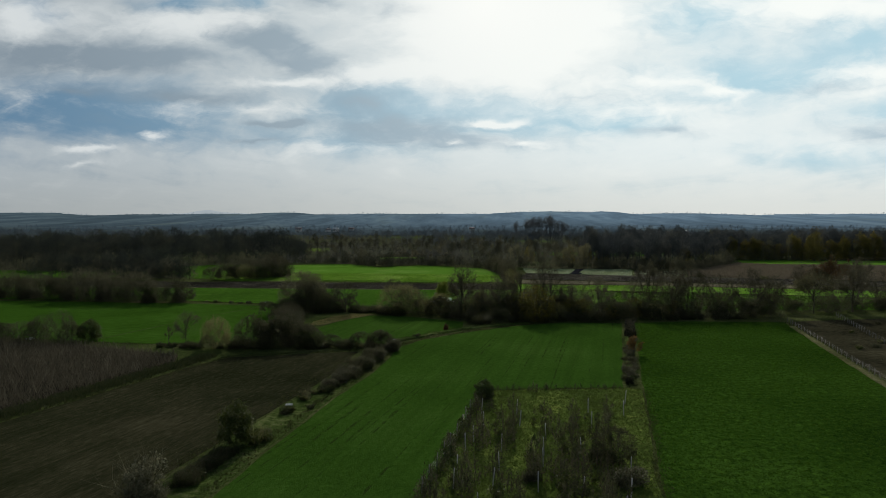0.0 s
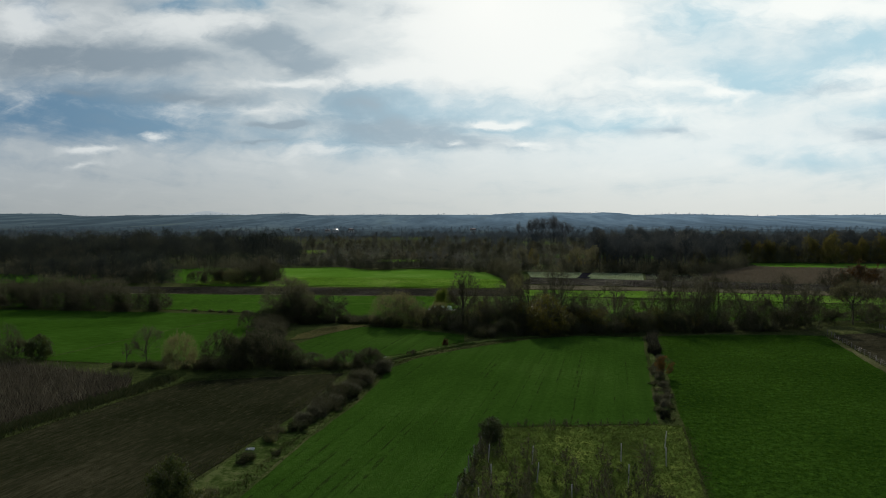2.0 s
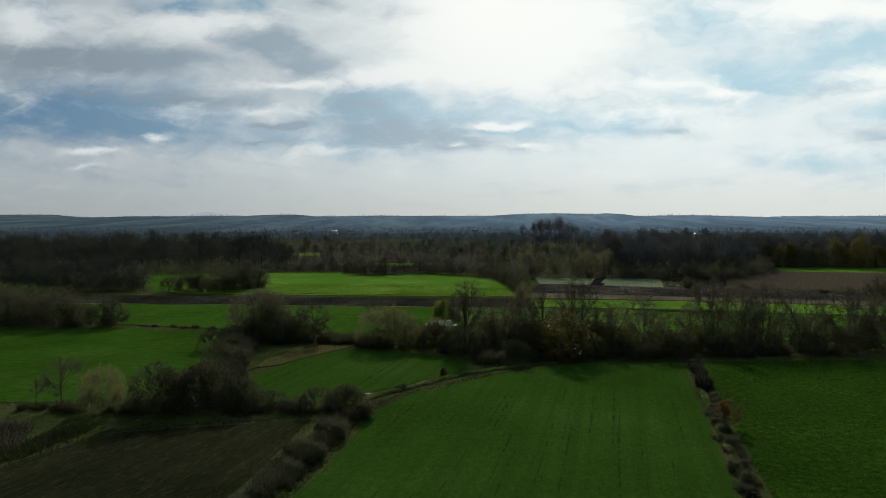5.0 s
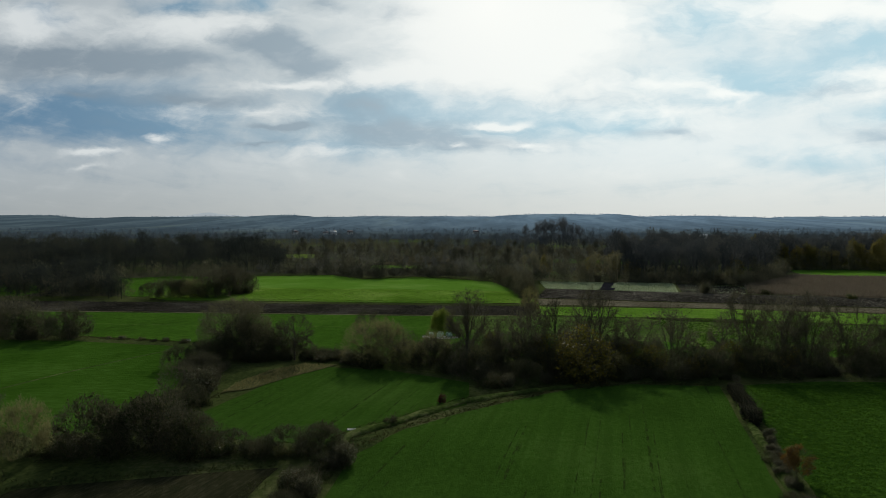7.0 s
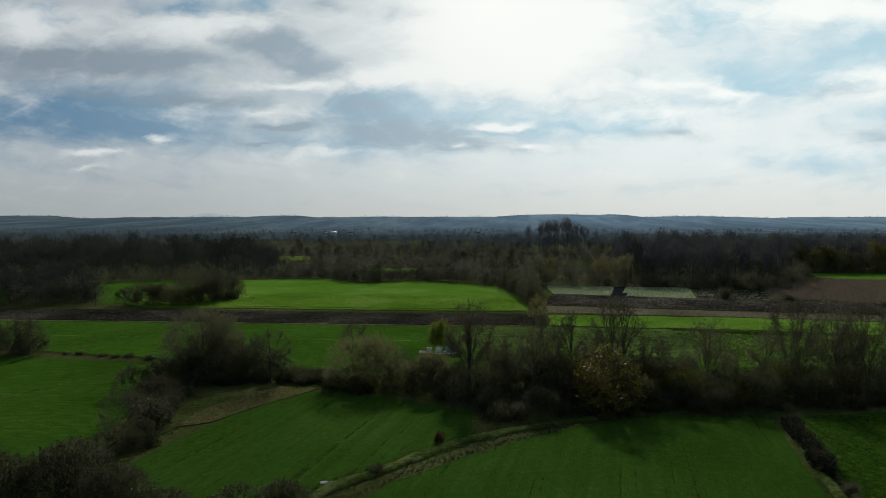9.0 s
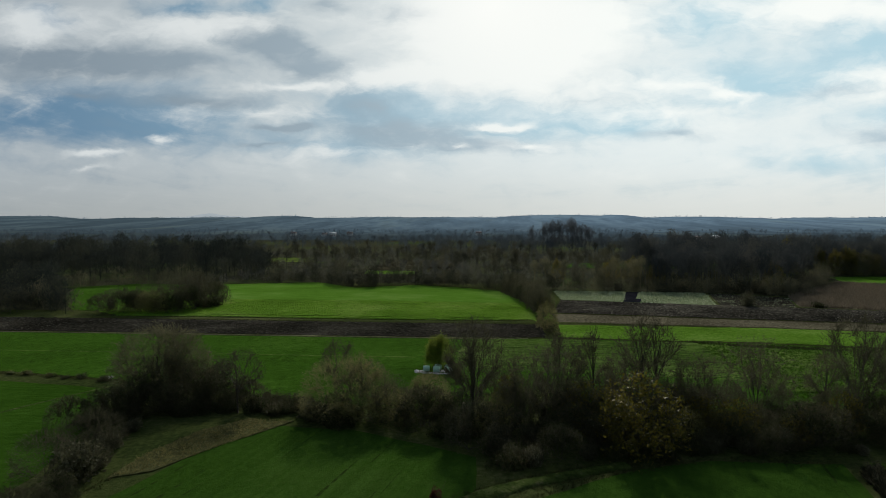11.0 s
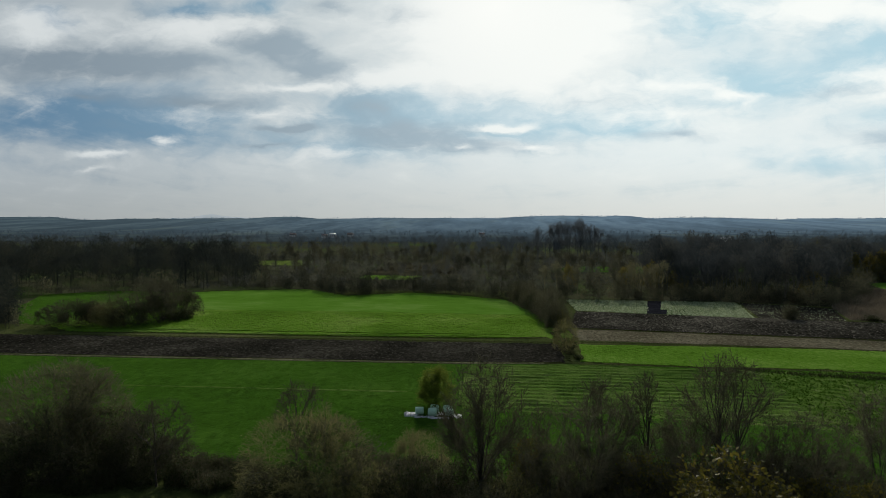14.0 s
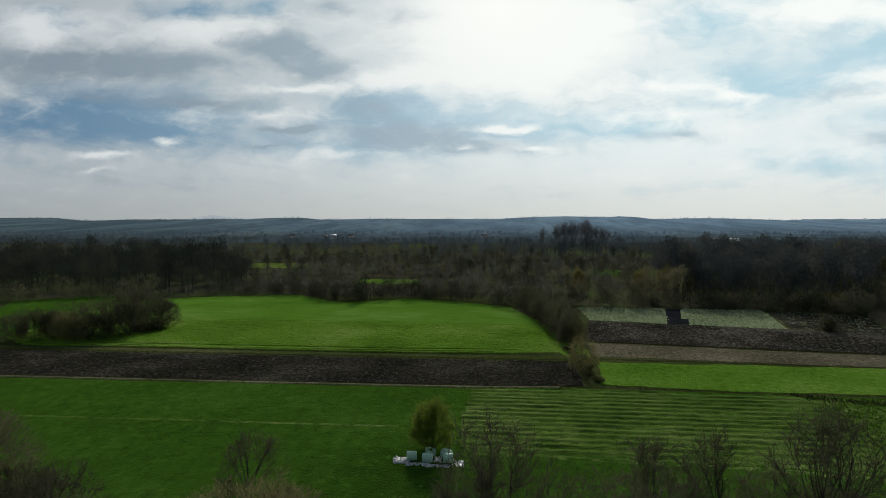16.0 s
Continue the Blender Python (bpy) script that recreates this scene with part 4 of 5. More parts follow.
kind("willow_big", woody(7, 12, 13, 0.04, 5, 22, 7, 11, 5, upright=0.45, thick=0.7, leaf=2500, leaf_size=0.08, wide=1.5, shell=6000), BARK, TWIG_WILLOW, LEAF_OLIVE, "willow_tree", "big domed willow with dense brown twigs", "tree")
kind("bale_shrub", woody(8, 6.8, 5.6, 0.03, 14, 26, 6, 10, 5, upright=0.55, thick=0.3, leaf=6500, leaf_size=0.075, wide=1.1, shell=1500), BARK, TWIG_YELLOW, LEAF_LIME, "yellow_shrub", "yellow-green many-stemmed shrub behind wrapped bales", "bush")
kind("yellow_tree", woody(9, 8.2, 7.5, 0.03, 3, 16, 6, 6, 3, leaf=3600, leaf_size=0.17), BARK, TWIG, LEAF_YELLOW, "yellow_tree", "small tree with yellow autumn leaves in the hedge", "tree")
LEAF_RED = plant("red_brown_leaves", [(0.050, 0.020, 0.014), (0.085, 0.032, 0.020), (0.13, 0.055, 0.030)], 0.6, 0.4)
kind("red_bush", bramble(26, 2.2, 2.0, 2.0, 1500, 0.09, 60), None, TWIG, LEAF_RED, "red_bush", "small dark red-leaved bush on a grass balk", "bush")
kind("orange_shrub", woody(10, 4.2, 3, 0.08, 3, 12, 5, 7, 3, leaf=2600, leaf_size=0.085), BARK, TWIG, LEAF_ORANGE, "orange_shrub", "small shrub with orange autumn leaves", "bush")
kind("russet_tree", woody(18, 9, 8.5, 0.1, 2, 15, 6, 6, 3, leaf=3000, leaf_size=0.16), BARK, TWIG, LEAF_RUSSET, "russet_tree", "tree with dark russet autumn leaves", "tree")
kind("green_bush", woody(11, 5, 4.6, 0.02, 4, 14, 5, 7, 3, leaf=9000, leaf_size=0.10), BARK, TWIG, LEAF_GREEN, "green_bush", "leafy dull green bush with yellowing tips", "bush")
kind("shrub_brown", woody(12, 6, 7.5, 0.0, 7, 12, 3, 6, 4, leaf=500, leaf_size=0.08, wide=1.9, shell=2600), BARK, TWIG, LEAF_DARK, "brown_shrub", "dense brown leafless shrub in a hedge", "bush")
kind("shrub_dark", woody(13, 5, 7, 0.0, 6, 11, 3, 5, 4, leaf=2200, leaf_size=0.10, wide=1.9, shell=2600), BARK, TWIG, LEAF_DARK, "dark_shrub", "dark tangled hedge shrub with few leaves", "bush")
kind("weed_brown", woody(14, 1.6, 1.5, 0.0, 4, 5, 2, 3, 3, leaf=50, leaf_size=0.07, wide=1.3, shell=110), BARK, TWIG, LEAF_DARK, "weed_clump", "brown clump of dry weeds in rough grass", "weeds")
kind("weed_green", woody(15, 1.3, 1.6, 0.0, 4, 5, 2, 4, 2, leaf=260, leaf_size=0.08, shell=150), BARK, TWIG_OLIVE, LEAF_GREEN, "weed_clump", "green-yellow clump of weeds in rough grass", "weeds")
kind("weed_tall", woody(17, 2.2, 1.5, 0.0, 5, 8, 3, 4, 3, leaf=160, leaf_size=0.06, wide=1.1, shell=160), BARK, TWIG_WILLOW, LEAF_DARK, "weed_clump", "tall brown stand of dry weeds in rough grass", "weeds")
kind("shrub_olive", woody(16, 5.5, 6, 0.0, 6, 11, 3, 6, 4, leaf=2000, leaf_size=0.10, wide=1.6, shell=1600), BARK, TWIG_OLIVE, LEAF_OLIVE, "olive_shrub", "hedge shrub with thin yellowish olive leaves", "bush")
kind("bramble_a", bramble(21, 2.6, 4.0, 5.0, 2000, 0.11, 200), None, TWIG, LEAF_DARK, "bramble", "dark bramble thicket with reddish leaves", "bush")
kind("bramble_b", bramble(22, 2.2, 3.2, 4.4, 1700, 0.10, 180), None, TWIG, LEAF_DARK, "bramble", "low dark heap of brambles", "bush")
kind("clematis", bramble(23, 3.0, 3.0, 3.6, 2000, 0.11, 160), None, TWIG, LEAF_GREY, "clematis_bush", "bush overgrown with pale seeding clematis", "bush")
kind("olive_bush", bramble(24, 2.4, 3.0, 3.4, 1600, 0.12, 160), None, TWIG_OLIVE, LEAF_GREEN, "low_bush", "low olive-green bush of the field edge", "bush")
kind("juniper", bramble(25, 3.2, 2.2, 2.6, 1800, 0.11, 40), None, TWIG, LEAF_BLACK, "dark_bush", "dark evergreen bush in a field boundary", "bush")


def hedge(line, names, step, jitter, lo, hi, group, tall=1.0):
    """Plants of mixed kinds along a line."""
    for (x0, y0), (x1, y1) in zip(line, line[1:]):
        n = max(1, round(math.hypot(x1 - x0, y1 - y0) / step))
        for i in range(n):
            f = (i + RNG.uniform(0.2, 0.8)) / n
            s = RNG.uniform(lo, hi)
            plant_at(names[RNG.integers(len(names))], x0 + (x1 - x0) * f + RNG.normal(0, jitter), y0 + (y1 - y0) * f + RNG.normal(0, jitter), s, s * tall * RNG.uniform(0.8, 1.2), group=group)


MAIN = "trees of the long hedgerow"
plant_at("willow_big", -41.5, 176, 1.12, 0.93, group=MAIN)
plant_at("young_tree", -28.8, 171.2, 1.0, 1.08, group=MAIN)
plant_at("willow", -13.5, 170, 1.0, 0.93, group=MAIN)
plant_at("young_tree", -17, 178, 0.9, 1.1, group=MAIN)
plant_at("willow", -3.5, 173, 0.55, 0.6, group=MAIN)
plant_at("bare_tall", 2.7, 168, 1.0, 1.02, group=MAIN)
plant_at("bare_round", 11.9, 167, 0.95, 0.98, group=MAIN)
plant_at("yellow_tree", 21.2, 159.5, 1.15, 1.05, group=MAIN)
plant_at("bare_thin", 24.2, 170, 1.0, 1.02, group=MAIN)
plant_at("bare_thin", 26.4, 171, 1.0, 0.98, group=MAIN)
plant_at("bare_thin", 18.5, 172, 0.9, 0.85, group=MAIN)
plant_at("bare_round", 31.6, 168, 0.9, 0.88, group=MAIN)
plant_at("bare_round", 39, 170, 0.95, 1.02, group=MAIN)
plant_at("young_tree", 47.8, 171, 0.9, 1.15, group=MAIN)
plant_at("bare_wide", 52.2, 171.5, 0.95, 1.08, group=MAIN)
plant_at("bare_tall", 58.9, 172, 1.1, 0.92, group=MAIN)
plant_at("bare_wide", 63.6, 172.5, 0.85, 1.02, group=MAIN)
plant_at("bare_round", 70, 171, 1.0, 1.05, group=MAIN)
plant_at("bare_wide", 78, 168, 0.95, 1.0, group=MAIN)
plant_at("bare_tall", 84, 171, 1.0, 0.8, group=MAIN)
plant_at("pale_tree", 97, 174, 1.1, 1.1, group=MAIN)
plant_at("bare_tall", 109, 177, 1.1, 1.05, group=MAIN)
plant_at("bare_round", 118, 180, 1.1, 1.1, group=MAIN)
plant_at("bare_wide", 128, 184, 1.0, 1.0, group=MAIN)
plant_at("yellow_tree", 33.5, 163, 0.55, 0.6, group=MAIN)
plant_at("yellow_tree", 7.5, 170, 0.5, 0.7, group=MAIN)
plant_at("yellow_tree", 43, 166, 0.4, 0.4, group=MAIN)
plant_at("clematis", 6, 160, 1.1, 1.2, group=MAIN)
hedge([(4, 171), (16, 171.5), (32, 172)], ["bare_round", "bare_wide", "bare_tall", "bare_round", "bare_thin"], 5.4, 1.0, 0.55, 0.8, MAIN)
hedge([(32, 172), (66, 174.5), (88, 173), (128, 186)], ["young_tree", "bare_round"], 8.0, 1.0, 0.4, 0.6, MAIN)
hedge([(8, 165), (32, 166)], ["young_tree", "bare_round", "shrub_olive"], 5.0, 0.8, 0.55, 0.8, MAIN)
hedge([(8, 167), (29, 167.5)], ["bare_round", "bare_wide", "shrub_brown", "bare_round"], 2.6, 1.0, 0.6, 0.86, MAIN)
UNDER = "shrubs under the long hedgerow"
hedge([(-44, 166), (-39, 172), (-35, 175), (-33, 178)], ["shrub_dark", "shrub_brown", "shrub_dark"], 1.5, 1.3, 0.8, 1.15, UNDER)
hedge([(-37, 171), (-30, 174.5), (-24, 173.5), (-19, 171)], ["bramble_a", "shrub_dark", "bramble_a"], 1.7, 0.8, 0.6, 0.85, UNDER)
hedge([(-48, 164), (-42, 168)], ["shrub_dark", "bramble_a"], 1.8, 0.8, 0.7, 1.0, UNDER)
hedge([(-36, 171), (-29, 172.5), (-22, 170.5)], ["bramble_b", "bramble_a", "bramble_a"], 1.7, 0.7, 0.6, 0.9, UNDER)
hedge([(-26, 176), (-20, 174)], ["bramble_a", "bramble_b"], 2.5, 0.5, 0.7, 0.9, UNDER)
hedge([(-20, 169), (-8, 167), (4, 163), (14, 161.5), (24, 162), (40, 163), (60, 165), (80, 166)], ["shrub_dark", "shrub_brown", "shrub_olive", "bramble_a", "shrub_dark", "clematis"], 2.2, 0.8, 0.75, 1.15, UNDER)
hedge([(4, 170), (10, 168), (32, 168)], ["shrub_brown", "shrub_olive", "shrub_dark"], 4.0, 1.4, 0.8, 1.2, UNDER)
hedge([(32, 168), (80, 170), (130, 184)], ["shrub_brown", "shrub_dark", "shrub_dark"], 3.2, 1.2, 0.65, 0.85, UNDER)
hedge([(-10, 171), (4, 169)], ["bramble_a", "shrub_dark", "clematis"], 1.9, 1.0, 0.7, 0.95, UNDER)
for x, y, s in ((16.5, 165, 0.75), (30, 164, 0.6), (40, 162.5, 0.45), (47, 166, 0.6), (58, 168, 0.5)):
    plant_at("yellow_tree", x, y, s, group=UNDER)
plant_at("clematis", 9, 155.5, 0.8, 0.9, group=UNDER)
hedge([(1, 160), (6, 157.5), (13, 157), (18, 158)], ["shrub_dark", "bramble_a", "clematis", "shrub_brown"], 2.4, 0.6, 0.6, 0.9, UNDER)
hedge([(19, 157.3), (25, 157.6)], ["bramble_b"], 2.0, 0.3, 0.6, 0.8, UNDER)
hedge([(25, 159.5), (36, 160), (52, 162.5), (74, 164)], ["shrub_dark", "bramble_a", "clematis", "bramble_a"], 2.4, 0.6, 0.45, 0.75, UNDER)
plant_at("bramble_a", 6, 154.5, 0.9, 1.1, group=UNDER)

# bale field shrub
plant_at("bale_shrub", -3.1, 197.6, 1.08, 0.98, z=-0.25)
# boundary north of the bright fields
NORTH = "shrubs at the corner of the bright field"
plant_at("shrub_olive", 20.3, 235.2, 0.95, 1.25, group=NORTH)
plant_at("bramble_a", 21.5, 240, 0.8, 0.9, group=NORTH)
hedge([(21, 228), (22.5, 262)], ["olive_bush", "bramble_b", "olive_bush"], 3.4, 0.5, 0.35, 0.65, NORTH)
hedge([(22.4, 259), (22.0, 270), (20.4, 290), (17, 318)], ["shrub_brown", "shrub_dark", "shrub_brown", "clematis"], 2.0, 0.6, 0.55, 0.85, NORTH, 1.5)
plant_at("yellow_tree", 23.3, 263.5, 0.6, 0.55, group=NORTH)
plant_at("young_tree", 22, 268, 0.9, 1.2, group=NORTH)
plant_at("clematis", 87.0, 280.5, 1.6, 1.7, label="pale bush overgrown with clematis beside a dark plot")
plant_at("bramble_b", 107, 278, 1.0)
plant_at("olive_bush", 128, 266, 1.0)
CLUMP = "clump of shrubs in the bright field"
plant_at("bare_wide", -80.5, 272, 0.85, 0.85, group=CLUMP)
plant_at("bare_round", -78, 266, 0.75, 0.8, group=CLUMP)
for x, y, k, s in ((-99, 260, "shrub_brown", 1.1), (-95, 259, "shrub_brown", 1.2), (-92, 261, "shrub_dark", 1.3), (-88, 259, "willow", 0.75), (-86, 258, "shrub_olive", 1.0), (-83, 259, "shrub_dark", 1.3), (-82, 262, "shrub_brown", 1.5), (-80, 266, "shrub_dark", 1.5), (-79, 270, "bare_round", 1.0), (-80, 277, "shrub_brown", 1.6), (-77, 274, "bramble_a", 1.7), (-81, 284, "shrub_dark", 1.3), (-103, 261, "shrub_dark", 1.1), (-84, 268, "bare_round", 0.8), (-97, 262, "shrub_dark", 1.3), (-89, 262, "shrub_brown", 1.4), (-85, 264, "shrub_brown", 1.3), (-78, 280, "shrub_dark", 1.4), (-94, 263, "shrub_olive", 1.05)):
    plant_at(k, x, y, s, group=CLUMP)
# left shrub belt between the meadows
BELT = "shrub belt between two meadows"
hedge([(-150, 200), (-120, 196), (-98, 191), (-82, 189)], ["shrub_brown", "shrub_dark", "shrub_brown", "clematis"], 1.8, 1.5, 1.0, 1.5, BELT, 1.1)
hedge([(-77, 190.5), (-66, 188), (-55, 186)], ["bramble_b", "olive_bush"], 4.0, 0.4, 0.35, 0.6, BELT)
# diagonal hedge beside the small field
DIAG = "bushes along the diagonal hedge"
hedge([(-40, 163), (-38, 154), (-35.5, 147), (-36, 141), (-39.5, 134)], ["bramble_a", "bramble_a", "shrub_dark", "clematis"], 1.8, 0.7, 0.5, 0.75, DIAG)
plant_at("clematis", -36.5, 150.5, 1.6, 1.6, group=DIAG)
plant_at("shrub_brown", -40.5, 158, 0.9, 0.75, group=DIAG)
plant_at("shrub_brown", -40, 150, 0.8, 0.8, group=DIAG)
CROSS = "bushes between the tilled field and the meadow"
plant_at("willow", -45.5, 125, 0.5, 0.72, group=CROSS)
hedge([(-58, 126), (-41, 125)], ["bramble_a", "shrub_dark", "bramble_b"], 2.2, 0.5, 0.4, 0.6, CROSS)
plant_at("young_tree", -52, 126.5, 0.75, 0.9, group=CROSS)
plant_at("bare_thin", -55.5, 126.5, 0.3, 0.3, group=CROSS)
hedge([(-42, 126), (-34, 127), (-26, 127.5)], ["shrub_dark", "bramble_a", "shrub_dark", "clematis"], 1.3, 0.7, 0.85, 1.1, CROSS, 1.1)
plant_at("olive_bush", -28.5, 127.5, 1.2, 1.4, group=CROSS)
hedge([(-25, 127), (-13, 127)], ["shrub_dark", "bramble_a", "shrub_dark", "olive_bush"], 1.2, 0.5, 0.65, 0.9, CROSS, 0.9)
hedge([(-104, 132), (-88, 131.5), (-74, 130.5)], ["shrub_dark", "green_bush", "shrub_brown"], 3.0, 0.8, 0.7, 1.0, CROSS)
STRIP = "bushes on the strip beside the tilled field"
hedge([(-11.0, 125), (-12.9, 114), (-15.3, 105), (-17.0, 96)], ["bramble_a", "clematis", "bramble_b", "clematis"], 0.9, 0.8, 0.5, 0.85, STRIP)
hedge([(-18.3, 97), (-20.5, 84)], ["bramble_b", "olive_bush", "bramble_b"], 1.5, 0.7, 0.3, 0.55, STRIP)
plant_at("green_bush", -22.3, 74.3, 0.84, 1.04, group=STRIP)
plant_at("olive_bush", -20.3, 75.2, 0.8, 0.95, group=STRIP)
plant_at("bramble_b", -20.0, 77.5, 0.45, 0.6, group=STRIP)
hedge([(-21.6, 73), (-24.2, 63)], ["bramble_b", "bramble_a"], 1.1, 0.4, 0.45, 0.65, STRIP)
plant_at("clematis", -26.2, 61.2, 1.35, 1.45, group=STRIP)
plant_at("clematis", -24.4, 60.4, 0.8, 0.8, group=STRIP)
EDGE = "bushes between the wheat and the clover"
hedge([(42.6, 154), (40.5, 146), (38.6, 138)], ["juniper"], 0.6, 0.25, 0.55, 0.72, EDGE)
plant_at("orange_shrub", 34.9, 121.8, 0.95, 0.85, group=EDGE)
hedge([(37.5, 134), (33, 118), (29.5, 104)], ["bramble_b", "clematis", "olive_bush", "clematis"], 0.9, 0.35, 0.25, 0.45, EDGE)
plant_at("juniper", 28.6, 101.5, 0.5, 0.55, group=EDGE)
plant_at("red_bush", -0.9, 146.2, 0.6, 0.75)
plant_at("bramble_b", -7, 137.5, 0.5, 0.5)
# fallow orchard plot
ORCH = "weedy bushes in the fallow plot"
plant_at("green_bush", 6.0, 92.5, 0.62, 0.6, group=ORCH)


def plot_sides(y):
    return -0.6 + (y - 61) * 0.19, 20.6 + (y - 63) * 0.235


for i in range(105):
    y = 55 + 33 * RNG.random() ** 1.25
    x0, x1 = plot_sides(y)
    s = RNG.uniform(0.7, 1.5) if y < 80 else RNG.uniform(0.35, 0.75)
    plant_at(("weed_brown", "weed_green", "weed_tall")[RNG.integers(3)], x0 + 0.8 + (x1 - x0 - 3.5) * RNG.random(), y, s, s * RNG.uniform(0.9, 1.5), group=ORCH)
for r in range(5):
    for k in range(9):
        y = 60 + 3.3 * k + RNG.normal(0, 0.5)
        x0, x1 = plot_sides(y)
        if RNG.random() < 0.8:
            s = RNG.uniform(0.8, 1.35)
            plant_at("weed_tall", x0 + (x1 - x0) * (0.1 + 0.17 * r) + RNG.normal(0, 0.3), y, s, s * RNG.uniform(0.9, 1.2), group=ORCH)
hedge([(5.8, 92), (-1.2, 60)], ["weed_brown", "weed_green", "weed_tall"], 1.0, 0.25, 0.7, 1.2, ORCH)
hedge([(6.5, 96.6), (27, 98.6)], ["weed_brown", "weed_tall", "weed_brown"], 0.8, 0.4, 0.4, 0.75, ORCH)
plant_at("shrub_dark", 18.8, 71.5, 0.72, 0.75, group=ORCH)
plant_at("bramble_a", 17.6, 70.5, 0.8, 0.9, group=ORCH)
plant_at("clematis", 18.5, 65.5, 1.0, 0.75, group=ORCH)
plant_at("clematis", 9.4, 66.0, 0.5, 0.5, group=ORCH)

# ---- woods ----
WOOD_FRONT = plant("edge_bushes", [(0.062, 0.063, 0.044), (0.108, 0.108, 0.072), (0.160, 0.155, 0.096), (0.25, 0.235, 0.13)], 0.9, 0.35, grain=0.35)
POPLAR = plant("hazed_poplar", [(0.13, 0.142, 0.148), (0.18, 0.192, 0.195), (0.24, 0.245, 0.24)], 0.9, 0.2, grain=0.3)
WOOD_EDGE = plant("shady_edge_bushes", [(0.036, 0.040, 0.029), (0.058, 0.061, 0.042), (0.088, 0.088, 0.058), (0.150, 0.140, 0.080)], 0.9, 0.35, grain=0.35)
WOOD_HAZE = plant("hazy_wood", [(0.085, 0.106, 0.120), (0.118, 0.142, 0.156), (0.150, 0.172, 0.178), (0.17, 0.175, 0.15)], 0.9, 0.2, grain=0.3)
WOOD_BLUE = plant("remote_wood_haze_glow", [(0.045, 0.052, 0.055), (0.065, 0.072, 0.075), (0.085, 0.090, 0.085)], 0.9, 0.0)
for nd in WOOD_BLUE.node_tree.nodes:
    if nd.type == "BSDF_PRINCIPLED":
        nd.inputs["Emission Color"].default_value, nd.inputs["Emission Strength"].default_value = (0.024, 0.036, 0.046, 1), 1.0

FAR_KINDS = [far_tree(sd, h, w, cl, n) for sd, h, w, cl, n in ((41, 17, 11, 0.15, 520), (42, 19, 12, 0.15, 560), (43, 14, 10, 0.1, 480), (44, 20, 8.5, 0.2, 460), (45, 9, 9, 0.02, 420), (46, 5.5, 8, 0.0, 380), (47, 17, 14, 0.1, 460), (48, 14, 14, 0.1, 460), (49, 15, 14, 0.1, 240))]


def wood(name, spots, kinds, lo, hi, label, mat=WOOD_FAR, tone=(0.0, 0.8), level=None):
    """Many trees nobody could count, as one mesh."""
    V, T, Q, tn, n = [], [], [], [], 0
    for x, y in spots:
        v, t, q = FAR_KINDS[kinds[RNG.integers(len(kinds))]]
        s, a = RNG.uniform(lo, hi), RNG.uniform(0, 2 * np.pi)
        c, d = np.cos(a) * s, np.sin(a) * s
        w = np.c_[v[:, 0] * c - v[:, 1] * d + x, v[:, 0] * d + v[:, 1] * c + y, v[:, 2] * s * RNG.uniform(0.85, 1.15) - 0.05 + (level(x) if level else 0.0)]
        V.append(w)
        T.append(t + n)
        Q.append(q + n)
        tn.append(np.full(len(v), RNG.uniform(*tone)))
        n += len(v)
    return stuff(name, mesh_np(name, np.concatenate(V), np.concatenate(T), np.concatenate(Q), [mat], tone=np.concatenate(tn)), label, "woodland")


def thin(p, gap):
    """Drops the points that crowd others."""
    out, seen = [], {}
    for x, y in p:
        k = (int(x // gap), int(y // gap))
        if k not in seen:
            seen[k] = 1
            out.append((x, y))
    return out


LEFT_WOOD = [(-270, 305), (-165, 302), (-158, 325), (-130, 342), (-106, 340), (-86, 352), (-104, 420), (-145, 475), (-320, 470), (-420, 330)]
RIGHT_WOOD = [(76, 400), (70, 340), (72, 324), (92, 320), (112, 312), (150, 358), (160, 390), (330, 392), (330, 440), (120, 425)]
WEST_BLOCK = [(-185, 258), (-108, 254), (-112, 261), (-132, 286), (-150, 306), (-168, 285)]
EDGE_LINE = [(-86, 346), (-62, 351), (-42, 331), (-21, 342), (-6, 336), (14, 322), (32, 324)]
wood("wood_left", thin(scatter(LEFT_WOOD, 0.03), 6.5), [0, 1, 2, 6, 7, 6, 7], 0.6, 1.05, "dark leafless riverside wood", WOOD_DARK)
wood("wood_right", thin(scatter(RIGHT_WOOD, 0.05), 5.0), [0, 1, 3, 3, 6, 1], 0.72, 1.08, "dark leafless wood behind the vegetable plots", WOOD_RIGHT, (0.0, 0.9))
wood("wood_thin", thin(np.concatenate([along([(28, 328), (50, 325), (76, 323)], 2.2, 1.5), scatter([(24, 332), (72, 328), (72, 350), (26, 350)], 0.012)]), 3.0), [3, 0, 3, 4], 0.42, 0.68, "thin row of bare trees behind the vegetable plots", WOOD_FRONT, (0.1, 1.0))
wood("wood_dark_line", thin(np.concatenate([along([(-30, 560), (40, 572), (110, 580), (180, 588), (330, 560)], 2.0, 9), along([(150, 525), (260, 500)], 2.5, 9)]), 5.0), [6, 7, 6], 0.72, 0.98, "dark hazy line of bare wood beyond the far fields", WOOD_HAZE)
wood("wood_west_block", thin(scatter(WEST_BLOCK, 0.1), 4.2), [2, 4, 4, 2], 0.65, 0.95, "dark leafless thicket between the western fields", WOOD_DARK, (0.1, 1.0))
edge = thin(along(EDGE_LINE, 0.5, 2.0), 1.9)
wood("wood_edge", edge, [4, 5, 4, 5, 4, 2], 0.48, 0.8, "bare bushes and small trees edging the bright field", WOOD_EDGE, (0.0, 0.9))
